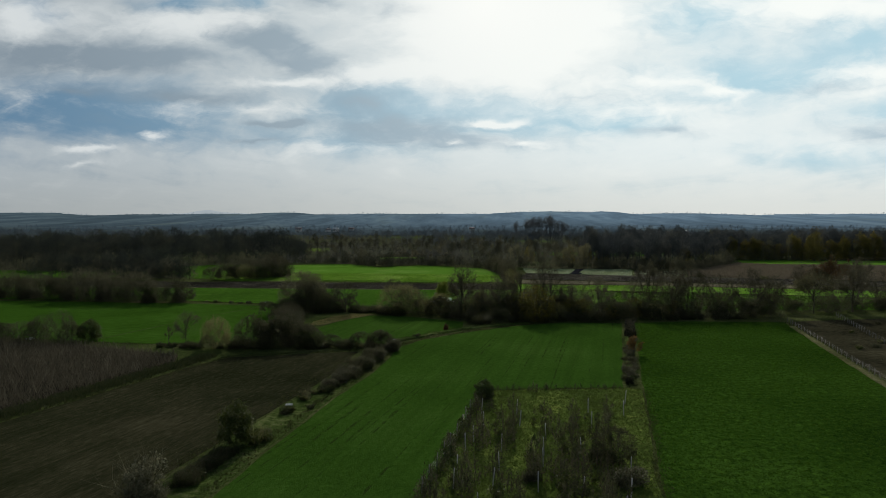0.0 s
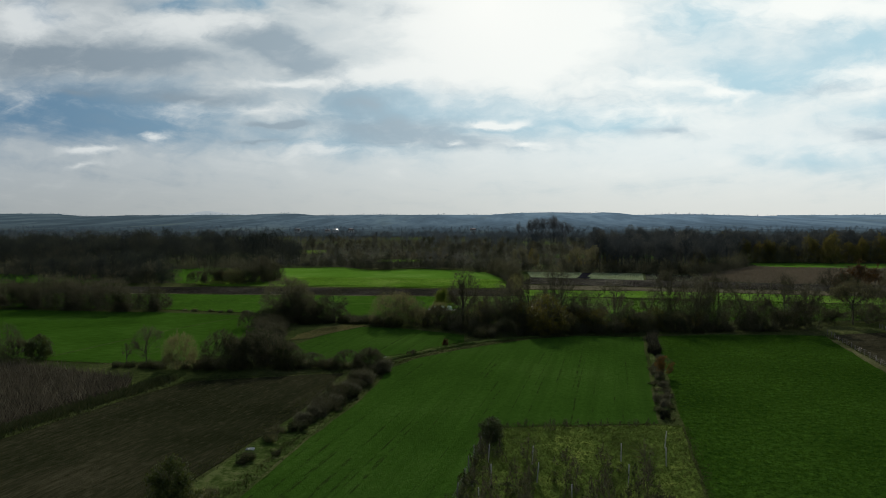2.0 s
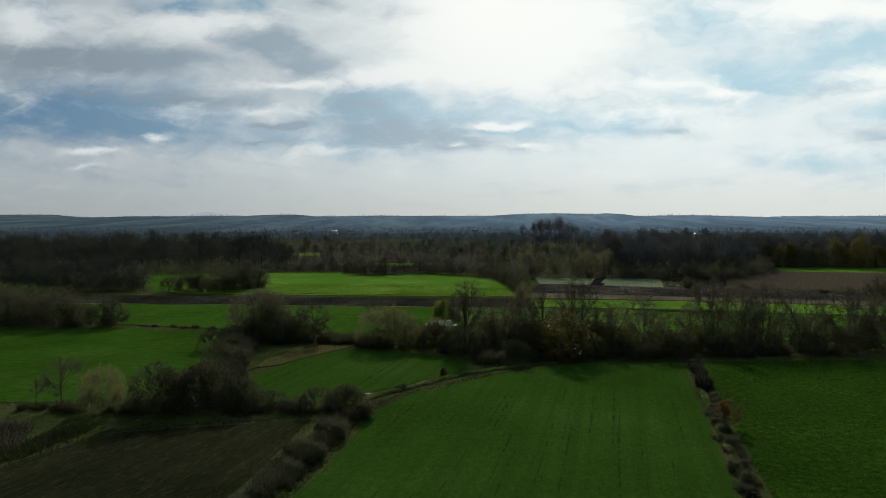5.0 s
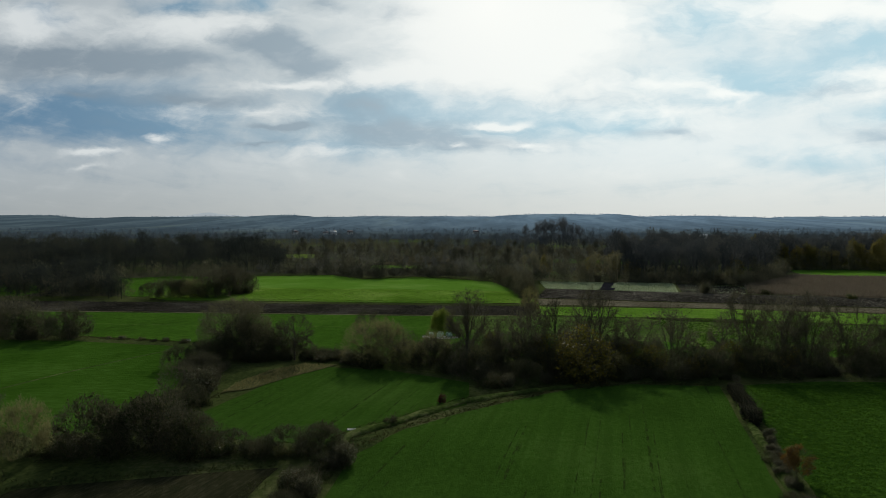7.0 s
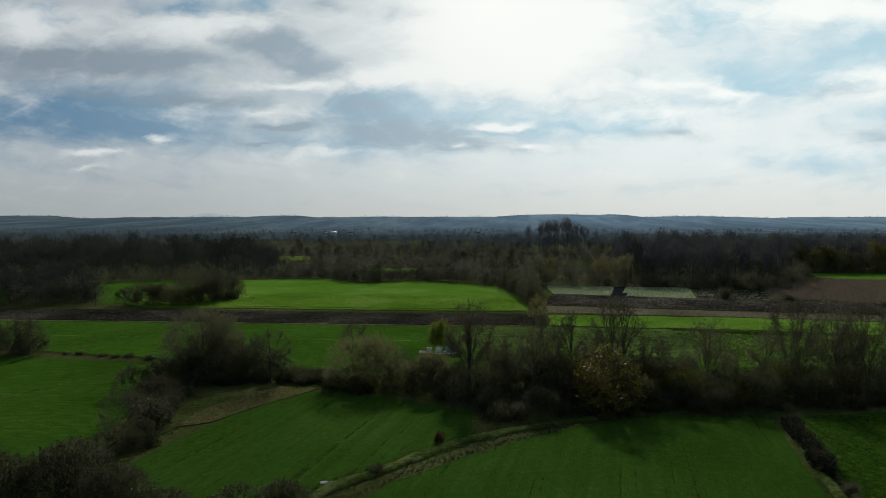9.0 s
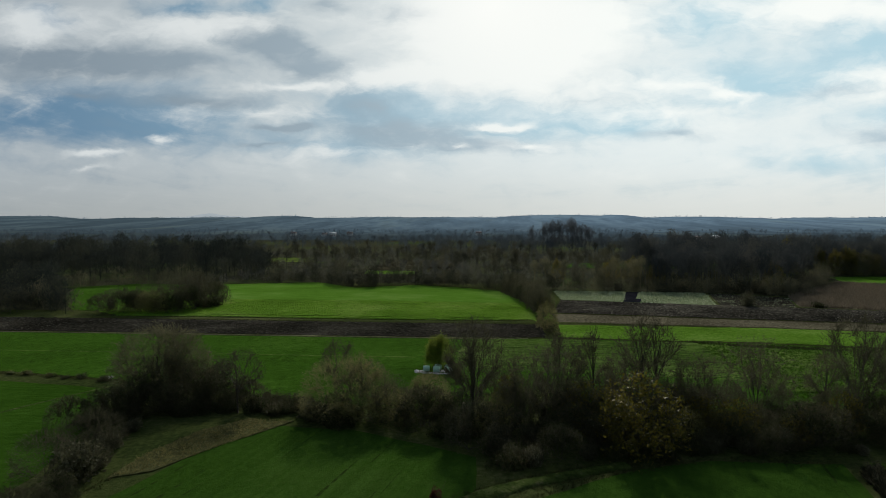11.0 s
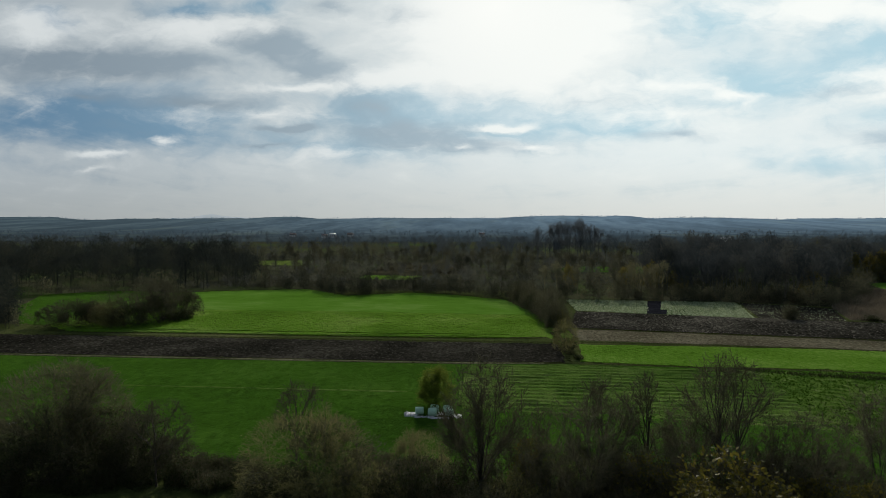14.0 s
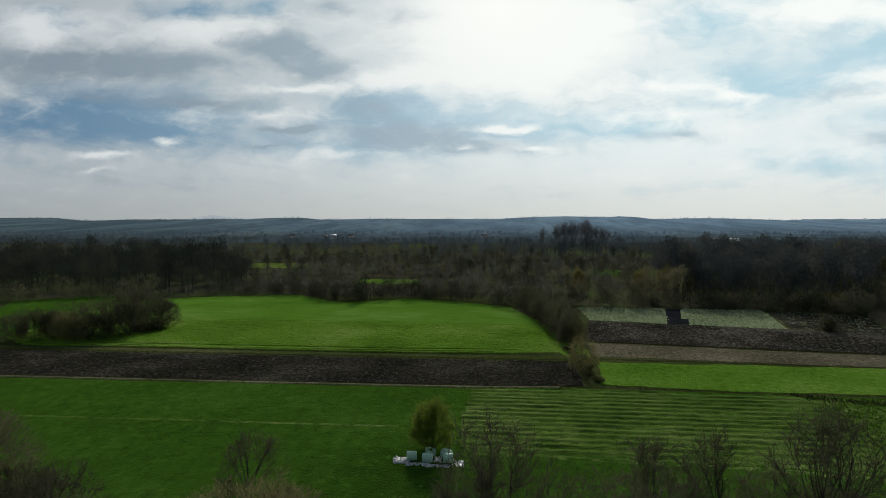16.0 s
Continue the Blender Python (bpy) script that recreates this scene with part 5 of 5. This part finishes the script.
wood("wood_front_bushes", thin(np.concatenate([along([(-260, 300), (-165, 300), (-156, 322), (-130, 340), (-110, 335)], 1.5, 2.0), along([(34, 322), (90, 317), (112, 308), (150, 352)], 1.0, 2.0), along([(-150, 262), (-112, 266)], 1.5, 2.0)]), 3.0), [4, 5, 5], 0.7, 1.2, "bare bushes along the foot of the woods", WOOD_FRONT, (0.0, 1.0))
mid = []
for x0, y0, x1, y1, n in ((-15, 352, 30, 345, 14), (-12, 380, 60, 372, 26), (-90, 416, 40, 414, 40), (-100, 470, -40, 470, 26), (-30, 440, 60, 440, 36), (-110, 366, -60, 372, 16), (-20, 505, 120, 500, 50), (-130, 585, 60, 590, 70), (-120, 540, 130, 520, 90), (-200, 480, -110, 560, 40), (40, 425, 170, 428, 50), (60, 485, 260, 480, 70)):
    f = RNG.random((n, 1))
    mid.append(np.array([[x0, y0]]) * (1 - f) + np.array([[x1, y1]]) * f + RNG.normal(0, 4, (n, 2)))
wood("wood_low_hedges", np.concatenate([along([(-110, 352), (-60, 356), (-10, 352), (40, 356)], 1.4, 3), along([(-112, 385), (-60, 380), (-12, 384), (50, 392)], 1.4, 3), along([(-130, 440), (-60, 446), (30, 430)], 1.6, 3), along([(-140, 475), (-60, 478), (60, 470)], 1.6, 3)]), [4, 5, 5], 0.25, 0.48, "low bare hedges between distant fields", tone=(0.2, 1.0))
wood("wood_bands", thin(np.concatenate([along([(-112, 400), (-60, 398), (-54, 390)], 1.5, 2.5), along([(-18, 398), (60, 402), (120, 398)], 1.4, 3.0), along([(-100, 455), (-20, 452), (90, 448)], 1.6, 4.0), along([(-150, 540), (0, 535), (160, 515)], 1.6, 5.0)]), 3.0), [4, 2, 4, 0, 3], 0.4, 0.72, "dark rows of bare trees across the valley", WOOD_EDGE, (0.0, 0.9))
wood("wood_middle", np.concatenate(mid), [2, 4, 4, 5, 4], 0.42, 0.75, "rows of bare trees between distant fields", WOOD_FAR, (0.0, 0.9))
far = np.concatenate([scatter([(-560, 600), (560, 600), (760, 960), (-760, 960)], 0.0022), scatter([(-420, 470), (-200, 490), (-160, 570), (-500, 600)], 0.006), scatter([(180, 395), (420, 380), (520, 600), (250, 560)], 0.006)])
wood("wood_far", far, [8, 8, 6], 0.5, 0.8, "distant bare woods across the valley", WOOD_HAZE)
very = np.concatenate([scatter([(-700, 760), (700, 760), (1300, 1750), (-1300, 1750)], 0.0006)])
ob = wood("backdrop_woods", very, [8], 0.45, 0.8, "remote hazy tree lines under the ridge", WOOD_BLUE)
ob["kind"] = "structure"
WOOD_RIDGE = plant("ridge_wood_haze_glow", [(0.020, 0.024, 0.022), (0.030, 0.034, 0.030), (0.040, 0.042, 0.034)], 0.9, 0.0)
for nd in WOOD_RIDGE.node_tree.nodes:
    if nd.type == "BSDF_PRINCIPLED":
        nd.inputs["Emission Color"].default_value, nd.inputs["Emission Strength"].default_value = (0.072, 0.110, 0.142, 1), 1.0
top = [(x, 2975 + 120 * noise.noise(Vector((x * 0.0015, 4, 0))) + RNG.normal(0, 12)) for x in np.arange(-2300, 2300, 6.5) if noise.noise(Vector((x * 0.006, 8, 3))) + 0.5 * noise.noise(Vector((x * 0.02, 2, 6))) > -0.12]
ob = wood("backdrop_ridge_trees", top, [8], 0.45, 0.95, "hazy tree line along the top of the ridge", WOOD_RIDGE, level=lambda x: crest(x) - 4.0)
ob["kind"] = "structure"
kind("poplar", woody(31, 27, 12, 0.1, 1, 16, 5, 7, 4, upright=0.25, low=1.0, thick=0.4, fine=0.85, wide=1.1, shell=200), POPLAR, POPLAR, None, "poplar", "very tall leafless poplar above the woods", "tree")
for i in range(14):
    x = 57 + 43 * i / 13 + RNG.normal(0, 1.2)
    plant_at("poplar", x, 588 + RNG.normal(0, 5), RNG.uniform(0.8, 0.95), 0.78 + 0.27 * math.sin(math.pi * (i + 2) / 17) + RNG.normal(0, 0.04), group="row of poplars")
LEAF_FADED = plant("faded_leaves", [(0.095, 0.105, 0.036), (0.19, 0.17, 0.050), (0.33, 0.25, 0.065)], 0.7, 0.45, grain=0.4)
wood("wood_autumn_foot", thin(along([(158, 389), (330, 388)], 1.6, 3.0), 3.0), [4, 5, 4, 2], 0.6, 1.0, "bare and yellowing bushes at the foot of the far wood", WOOD_FRONT, (0.2, 1.0))
kind("autumn_far", woody(33, 12, 10, 0.02, 3, 12, 4, 6, 3, leaf=4200, leaf_size=0.26), BARK, TWIG, LEAF_FADED, "autumn_tree", "tree with thin yellow-brown autumn leaves at the wood edge", "tree")
for i in range(22):
    plant_at("autumn_far", 163 + 6.2 * i + RNG.normal(0, 1.5), 392 + RNG.normal(0, 5), RNG.uniform(0.7, 1.2), RNG.uniform(0.7, 1.6), group="autumn trees at the wood edge")
for x, y, s in ((118, 330, 0.8), (62, 352, 0.75), (72, 356, 0.8), (80, 350, 0.8), (40, 356, 0.7)):
    plant_at("autumn_far", x, y, s, s * 1.2, group="autumn trees at the wood edge")
PASTURE = "weedy tufts in the fenced pasture"
for i in range(46):
    y = RNG.uniform(112, 158)
    x = 72 + (y - 110) * 0.25 + 1.5 + 26 * RNG.random()
    plant_at(("bramble_b", "weed_brown", "olive_bush", "weed_brown")[RNG.integers(4)], x, y, RNG.uniform(0.25, 0.6), RNG.uniform(0.25, 0.5), group=PASTURE)
RIGHT_SIDE = "trees on the right beyond the fenced pasture"
for k, x, y, s in (("bare_round", 128, 236, 0.9), ("shrub_dark", 136, 240, 1.4), ("russet_tree", 142, 244, 1.25), ("russet_tree", 150, 247, 1.05), ("russet_tree", 135.5, 242, 0.9), ("bare_wide", 150, 238, 0.9), ("willow", 150, 205, 1.0), ("shrub_brown", 140, 200, 1.1), ("bare_tall", 160, 215, 1.0)):
    plant_at(k, x, y, s, group=RIGHT_SIDE)


# ---- bales and sheeting ----
def bale(x, y, turn, w=1.1, r=0.5):
    """A round bale in pale green film, lying on its curved side, slightly sagged."""
    bm = bmesh.new()
    n, prof = 28, ((-1.0, 0.0), (-1.0, 0.72), (-0.97, 0.9), (-0.88, 0.985), (-0.4, 1.0), (0.0, 1.005), (0.4, 1.0), (0.88, 0.985), (0.97, 0.9), (1.0, 0.72), (1.0, 0.0))
    rings = []
    for a, k in prof:
        if k == 0:
            rings.append([bm.verts.new((a * w / 2, 0, r))])
            continue
        ring = []
        for i in range(n):
            t = 2 * math.pi * i / n
            rr = r * k * (1 + 0.012 * noise.noise(Vector((a * 3, math.cos(t) * 2, math.sin(t) * 2 + x))))
            ring.append(bm.verts.new((a * w / 2, math.sin(t) * rr, max(0.0, r * 0.97 + math.cos(t) * rr))))
        rings.append(ring)
    for p, q in zip(rings, rings[1:]):
        for i in range(n):
            j = (i + 1) % n
            f = [p[0], q[i], q[j]] if len(p) == 1 else [p[i], q[0], p[j]] if len(q) == 1 else [p[i], q[i], q[j], p[j]]
            bm.faces.new(f)
    bmesh.ops.recalc_face_normals(bm, faces=bm.faces)
    for f in bm.faces:
        f.smooth = True
    me = bpy.data.meshes.new("hay_bale")
    bm.to_mesh(me)
    bm.free()
    me.materials.append(WRAP)
    ob = new("hay_bale", me)
    ob.matrix_basis = pose(x, y, 0.09, 0, 0, turn)
    return tagged(ob, "round hay bale wrapped in pale green film on the meadow", "bale", "wrapped bales")


for x, y, a in ((-5.15, 194.6, 4), (-3.4, 194.1, -6), (-3.2, 195.9, 10), (-1.15, 194.1, 3), (-1.4, 195.4, -28)):
    bale(x, y, a)


def crumpled(name, x, y, w, d, h, label, seed=0):
    nx, ny = 40, 20
    v, q = [], []
    for j in range(ny):
        for i in range(nx):
            fx, fy = i / (nx - 1) * 2 - 1, j / (ny - 1) * 2 - 1
            k = 1 + 0.55 * noise.noise(Vector((fx * 2.2, fy * 2.2, seed)))
            z = h * abs(noise.noise(Vector((fx * 4, fy * 3, seed + 3)))) + h * 0.5 * abs(noise.noise(Vector((fx * 11, fy * 8, seed + 5)))) + 0.07
            e = max(abs(fx), abs(fy))
            v.append((x + fx * w / 2 * k, y + fy * d / 2 * k, z if e < 0.97 else 0.055))
    for j in range(ny - 1):
        for i in range(nx - 1):
            a = j * nx + i
            if noise.noise(Vector((i * 0.16, j * 0.24, seed + 20))) < 0.12:      # torn, with the grass showing
                q.append((a, a + 1, a + nx + 1, a + nx))
    return tagged(new(name, mesh_np(name, v, quads=q, mats=[SHEETING])), label, "plastic sheet")


crumpled("plastic_sheet", -6.2, 194.5, 1.7, 1.6, 0.36, "crumpled white plastic film beside the bales", 1)
crumpled("plastic_sheet", -4.3, 193.5, 2.2, 0.8, 0.12, "torn white plastic film lying before the bales", 2)
crumpled("plastic_sheet", -2.3, 193.2, 2.4, 0.7, 0.14, "torn white plastic film lying before the bales", 3)
crumpled("plastic_sheet", -0.1, 193.9, 1.2, 1.5, 0.26, "heaped white plastic film beside the bales", 4)
crumpled("plastic_sheet", -2.3, 194.9, 0.9, 1.6, 0.15, "white plastic film crumpled between the bales", 5)
crumpled("plastic_sheet", -20.6, 89.2, 0.8, 0.5, 0.25, "white plastic sack thrown on the grass strip", 6)
crumpled("plastic_sheet", -11.3, 134.6, 1.3, 0.5, 0.14, "scrap of white plastic on the grass balk", 8)
crumpled("plastic_sheet", -9.8, 133.9, 0.5, 0.4, 0.15, "scrap of white plastic on the grass balk", 11)
crumpled("plastic_sheet", -88, 132.5, 1.3, 1.0, 0.5, "white plastic scrap at the edge of the maize", 9)
crumpled("plastic_sheet", -56.5, 188, 0.8, 0.6, 0.5, "white plastic scrap at the end of the meadow path", 10)
# dark film on the vegetable plot
bmf = bmesh.new()
for poly in ([(59.6, 317.3), (51.3, 288.3), (56.3, 287.0), (59.4, 296.5), (57.6, 297), (64.0, 316.6)],):
    bmf.faces.new([bmf.verts.new((x, y, 0.10)) for x, y in poly])
mef = bpy.data.meshes.new("mulch_film")
bmf.to_mesh(mef)
bmf.free()
mef.materials.append(DARK_SHEET)
tagged(new("mulch_film", mef), "black mulch film laid over part of the vegetable plot", "plastic film")


# ---- fences and stakes ----
def fence(line, gap, h, label):
    ob = new("fence")
    x0, y0 = line[0]
    ob.matrix_basis = pose(x0, y0, 0.0)
    v, q = tubes([[(Vector((0, 0, -0.3)), 0.065), (Vector((0.01, 0, h * 0.5)), 0.06), (Vector((0, 0.01, h)), 0.052), (Vector((0, 0.01, h + 0.01)), 0.005)]], 6)
    pm = mesh_np("post", v, quads=q, mats=[POST])
    tops = []
    for (xa, ya), (xb, yb) in zip(line, line[1:]):
        n = max(1, round(math.hypot(xb - xa, yb - ya) / gap))
        for i in range(n):
            f = i / n
            p = Vector((xa + (xb - xa) * f - x0 + RNG.normal(0, 0.05), ya + (yb - ya) * f - y0 + RNG.normal(0, 0.05), RNG.normal(0, 0.05)))
            o = part("post", pm, ob)
            o.matrix_basis = Matrix.Translation(p) @ pose(0, 0, 0, RNG.normal(0, 3), RNG.normal(0, 3), RNG.uniform(0, 360))
            tops.append(p)
    for z in (0.45, 0.8, 1.1):
        pts = [(p + Vector((0, 0, z)), 0.008) for p in tops]
        wv, wq = tubes([pts], 3)
        part("wire", mesh_np("wire", wv, quads=wq, mats=[WIRE]), ob)
    return tagged(ob, label, "fence")


fence([(82.8, 160), (74.2, 127), (68.2, 103), (55, 50), (43, 0)], 2.4, 1.25, "weathered wooden post-and-wire fence beside the clover field")
fence([(100, 169), (88, 133), (80, 105), (66, 50)], 2.0, 1.2, "weathered post-and-wire fence across the dull pasture")
fence([(5.9, 96.5), (2.3, 78), (-1.4, 60)], 3.2, 1.6, "old stake-and-wire fence along the fallow plot")
v, q = tubes([[(Vector((0, 0, -0.3)), 0.065), (Vector((0.01, 0, 1.0)), 0.062), (Vector((0, 0, 2.0)), 0.058), (Vector((0, 0, 2.01)), 0.004)]], 6)
stake_mesh = mesh_np("stake", v, quads=q, mats=[STAKE])
for r, y in enumerate((91.5, 86.5, 82, 77.5, 73, 68.5, 64, 59)):
    x0, x1 = 0.6 + (y - 61) * 0.19, 20.0 + (y - 63) * 0.235
    for i in range(5):
        if RNG.random() < 0.3 or (r == 0 and i in (1, 2)):
            continue
        o = new("stake", stake_mesh)
        o.matrix_basis = pose(x0 + (x1 - x0) * (i + 0.25 * RNG.random()) / 4.6, y + RNG.normal(0, 0.6), 0.04, RNG.normal(0, 3), RNG.normal(0, 3), RNG.uniform(0, 360))
        tagged(o, "pale wooden stake standing in the fallow plot", "stake", "stakes in the fallow plot")


# ---- far houses ----
def house(x, y, w, d, h, turn, roof, label):
    ob = new("house")
    bm = bmesh.new()
    bmesh.ops.create_cube(bm, size=1)
    for q in bm.verts:
        q.co = Vector((q.co.x * w, q.co.y * d, (q.co.z + 0.5) * h))
    me = bpy.data.meshes.new("wall")
    bm.to_mesh(me)
    bm.free()
    me.materials.append(PLASTER)
    part("wall", me, ob)
    o, rh = 0.5, w * 0.3
    rv = [(-w / 2 - o, -d / 2 - o, h), (w / 2 + o, -d / 2 - o, h), (w / 2 + o, d / 2 + o, h), (-w / 2 - o, d / 2 + o, h), (-w / 2 - o, 0, h + rh), (w / 2 + o, 0, h + rh)]
    part("roof", mesh_np("roof", [(a, b, c + 0.02) for a, b, c in rv], [(0, 4, 3), (1, 2, 5)], [(0, 1, 5, 4), (2, 3, 4, 5), (0, 3, 2, 1)], [roof]), ob)
    for k in range(3):
        for s in range(2 if h > 4.5 else 1):
            wx, wz = -w / 2 + w * (k + 0.5) / 3, 1.2 + 2.8 * s
            p = part("window", mesh_np("window", [(wx - 0.5, -d / 2 - 0.03, wz), (wx + 0.5, -d / 2 - 0.03, wz), (wx + 0.5, -d / 2 - 0.03, wz + 1.3), (wx - 0.5, -d / 2 - 0.03, wz + 1.3)], quads=[(0, 1, 2, 3)], mats=[GLASS]), ob)
    ob.matrix_basis = pose(x, y, 0, 0, 0, turn)
    return tagged(ob, label, "house", "far houses")


for x, y, w, d, h, a, white in ((317, 887, 10, 8, 6.0, 10, 1), (300, 900, 9, 8, 5.5, -20, 0), (-245, 1186, 11, 8, 5, 5, 1), (-262, 1195, 9, 7, 4, 30, 0), (-330, 1230, 10, 8, 5, -10, 0), (-225, 1240, 10, 8, 5, 0, 0), (20, 1280, 10, 8, 5, 15, 0)):
    house(x, y, w, d, h, a, SHEETING if white else ROOF, "far white house with a pale metal roof" if white else "far white house with a red tiled roof")

# ---- grass, maize, reed ----
LEAF_PALE = plant("pale_leaves", [(0.22, 0.27, 0.14), (0.42, 0.49, 0.30), (0.68, 0.72, 0.54)], 0.6, 0.4, gloss=0.3)
BLADE_DRY = plant("dry_blades", [(0.040, 0.055, 0.018), (0.080, 0.090, 0.034), (0.15, 0.145, 0.07)], 0.95, 0.35)
v, t, tn = blades(scatter([p for p in PLOT if p[1] > 50] + [(21, 56), (-2, 56)], 24), 0.22, 0.035, 4, 0.9)
stuff("tall_grass", mesh_np("tall_grass", v, t, mats=[BLADE], tone=tn * 0.7), "tall yellowing grass and weeds of the fallow plot", "grass")
lines = [[(4, 144.2), (-5, 136), (-10, 129), (-13, 108), (-17, 90), (-19.5, 74), (-21, 60)], [(41.5, 156.8), (28, 157.4), (14, 152), (4, 144.2)], [(42.8, 156), (28.4, 99)], [(29.8, 98), (20.8, 60)], [(6.3, 97.3), (27, 99.2)],
         [(6.2, 97), (-1, 60)], [(82.6, 159.5), (67.8, 103)], [(-26, 167), (-33, 152), (-36, 140), (-40, 131), (-60, 128), (-94, 132.5)], [(-55, 81), (-43, 110), (-40, 118), (-17, 124)], [(-17.5, 120), (-24, 80), (-28, 60)],
         [(-54, 186.5), (-90, 193), (-140, 196)], [(-100, 228.6), (0, 224.8), (19, 225.6)], [(-100, 249.5), (0, 245.5), (20, 245)], [(-100, 254), (0, 249), (18, 250)], [(24, 226), (45, 223), (64, 222.5), (130, 208)],
         [(25, 246), (75, 241), (140, 229)], [(28, 262.5), (81, 252.5), (140, 241.5)], [(32, 292.5), (78, 280.5), (100, 277.5), (127, 268)], [(20, 227), (22, 262)]]
pts = np.concatenate([along(ln, 0.06, 0.5) for ln in lines] + [along(BALK, 0.012, 0.75)])
v, t, tn = blades(pts, 0.24, 0.028, 4, 0.7)
stuff("margin_tufts", mesh_np("margin_tufts", v, t, mats=[BLADE_DRY], tone=tn), "dry grass tufts along the field edges", "grass")
v, t, tn = blades(scatter([(44.5, 157), (30, 99), (21.5, 63), (20.5, 58), (56.5, 58), (67.5, 103), (73.5, 127), (81.5, 159)], 14), 0.13, 0.06, 2, 0.9, 0.03)
stuff("clover_plants", mesh_np("clover_plants", v, t, mats=[BLADE_GREEN], tone=tn), "lumpy clover plants of the field", "crop")
v, t, tn = blades(scatter([(50, 222), (47, 193), (46, 178), (130, 183), (130, 207), (64, 221)], 5), 0.26, 0.09, 3, 0.8)
stuff("tussocks", mesh_np("tussocks", v, t, mats=[BLADE_GREEN], tone=tn), "grass tussocks of the unmown meadow", "grass")
v, t, tn = blades(scatter([(48.5, 223.2), (58, 219.6), (74, 216.5), (74, 214.8), (58, 217.6), (49.5, 221.0)], 9), 0.5, 0.07, 4)
stuff("weed_bank", mesh_np("weed_bank", v, t, mats=[LEAF_DARK], tone=tn * 0.5), "dark weeds along a ditch", "grass")
v, t, tn = blades(along([(-80, 40), (-57, 82), (-46, 112), (-44, 118)], 0.010, 1.0), 0.5, 0.07, 3, 0.8)
stuff("ditch_weeds", mesh_np("ditch_weeds", v, t, mats=[LEAF_DARK], tone=tn * 0.5), "dark weeds in the ditch beside the maize", "weeds")
v, t, tn = blades(scatter([(-110, 290), (-104, 262), (-60, 255), (18, 252), (20, 284)], 1.0), 0.10, 0.12, 3, 0.9, 0.03)
stuff("hay_wisps", mesh_np("hay_wisps", v, t, mats=[BLADE], tone=tn), "pale wisps of cut grass in the bright field", "grass")
rows = []
for k in range(150):
    c = -47.5 - k * 0.78
    yy = np.arange(70, 133, 0.45)
    xx = c + (yy - 115) * 0.34
    rows.append(np.c_[xx + RNG.normal(0, 0.06, len(yy)), yy + RNG.normal(0, 0.1, len(yy))])
p = np.concatenate(rows)
p = p[inside(MAIZE_FIELD, p)]
v, t, tn = blades(p, 1.35, 0.040, 5, 0.5)
stuff("maize_plants", mesh_np("maize_plants", v, t, mats=[MAIZE], tone=tn), "standing rows of dry pale maize", "crop")
v, t, tn = blades(scatter(REED_BED, 5, 60000), 1.0, 0.10, 3, 0.6)
stuff("reed", mesh_np("reed", v, t, mats=[REED], tone=tn), "dense brown dry reed", "reed")
v, t, tn = blades(scatter([(-20.5, 167.6), (-30.6, 151.8), (-33.6, 149.8), (-33.4, 156), (-30.2, 164), (-26.5, 168.6)], 14), 0.25, 0.03, 4, 0.8, 0.1)
stuff("dry_tip_grass", mesh_np("dry_tip_grass", v, t, mats=[LEAF_OLIVE], tone=tn * 0.8), "dry pale grass at the hedge corner", "grass")
v, t, tn = blades(scatter(DARK_PLOT, 0.7), 0.25, 0.16, 2, 1.0)
stuff("cabbage_scraps", mesh_np("cabbage_scraps", v, t, mats=[LEAF_PALE], tone=0.7 * tn), "pale withered leaves on a dark plot", "crop")
# light lines worn into the meadows
for name, line, w, mat, lab in (("path_meadow", [(-53, 184), (-59, 173), (-65, 160), (-74, 131.5)], 0.6, M_BALK, "pale grass path between two meadow strips"),
                                ("path_bales", [(-120, 209.5), (-54, 207.2), (-8, 205.6)], 0.7, M_TUSSOCK, "faint pale wheel line across the bale meadow")):
    va = []
    for i, (x, y) in enumerate(line):
        a, b = line[max(0, i - 1)], line[min(len(line) - 1, i + 1)]
        d = Vector((b[0] - a[0], b[1] - a[1])).normalized()
        va += [(x - d.y * w / 2, y + d.x * w / 2, 0.075), (x + d.y * w / 2, y - d.x * w / 2, 0.075)]
    structure(name, mesh_np(name, va, quads=[(2 * i, 2 * i + 1, 2 * i + 3, 2 * i + 2) for i in range(len(line) - 1)], mats=[mat]), lab, "path")
for x, y, s in ((101, 318, 1.5), (97, 318.5, 1.2), (106, 314, 1.4), (80, 322, 1.2), (58, 324, 1.0)):
    plant_at("clematis", x, y, s, s * 1.2, label="pale clematis-covered bush at the foot of the wood")
# rows of pale leaves on the vegetable plot
p = []
for k in range(60):
    yy = np.arange(281, 320, 0.4)
    xx = 22 + k * 1.25 + (yy - 281) * 0.27
    p.append(np.c_[xx + RNG.normal(0, 0.10, len(yy)), yy + RNG.normal(0, 0.15, len(yy))])
p = np.concatenate(p)
p = p[inside(PALE_PLOT, p)]
p = p[~inside([(59.4, 318), (51.0, 287), (56.8, 286), (60.0, 297), (58.4, 297.5), (64.8, 318)], p)]
p = p[RNG.random(len(p)) < 0.8]
v, t, tn = blades(p, 0.32, 0.13, 6, 1.1, 0.06)
stuff("vegetable_rows", mesh_np("vegetable_rows", v, t, mats=[LEAF_PALE], tone=tn), "pale grey-green leaves in long vegetable rows", "crop")
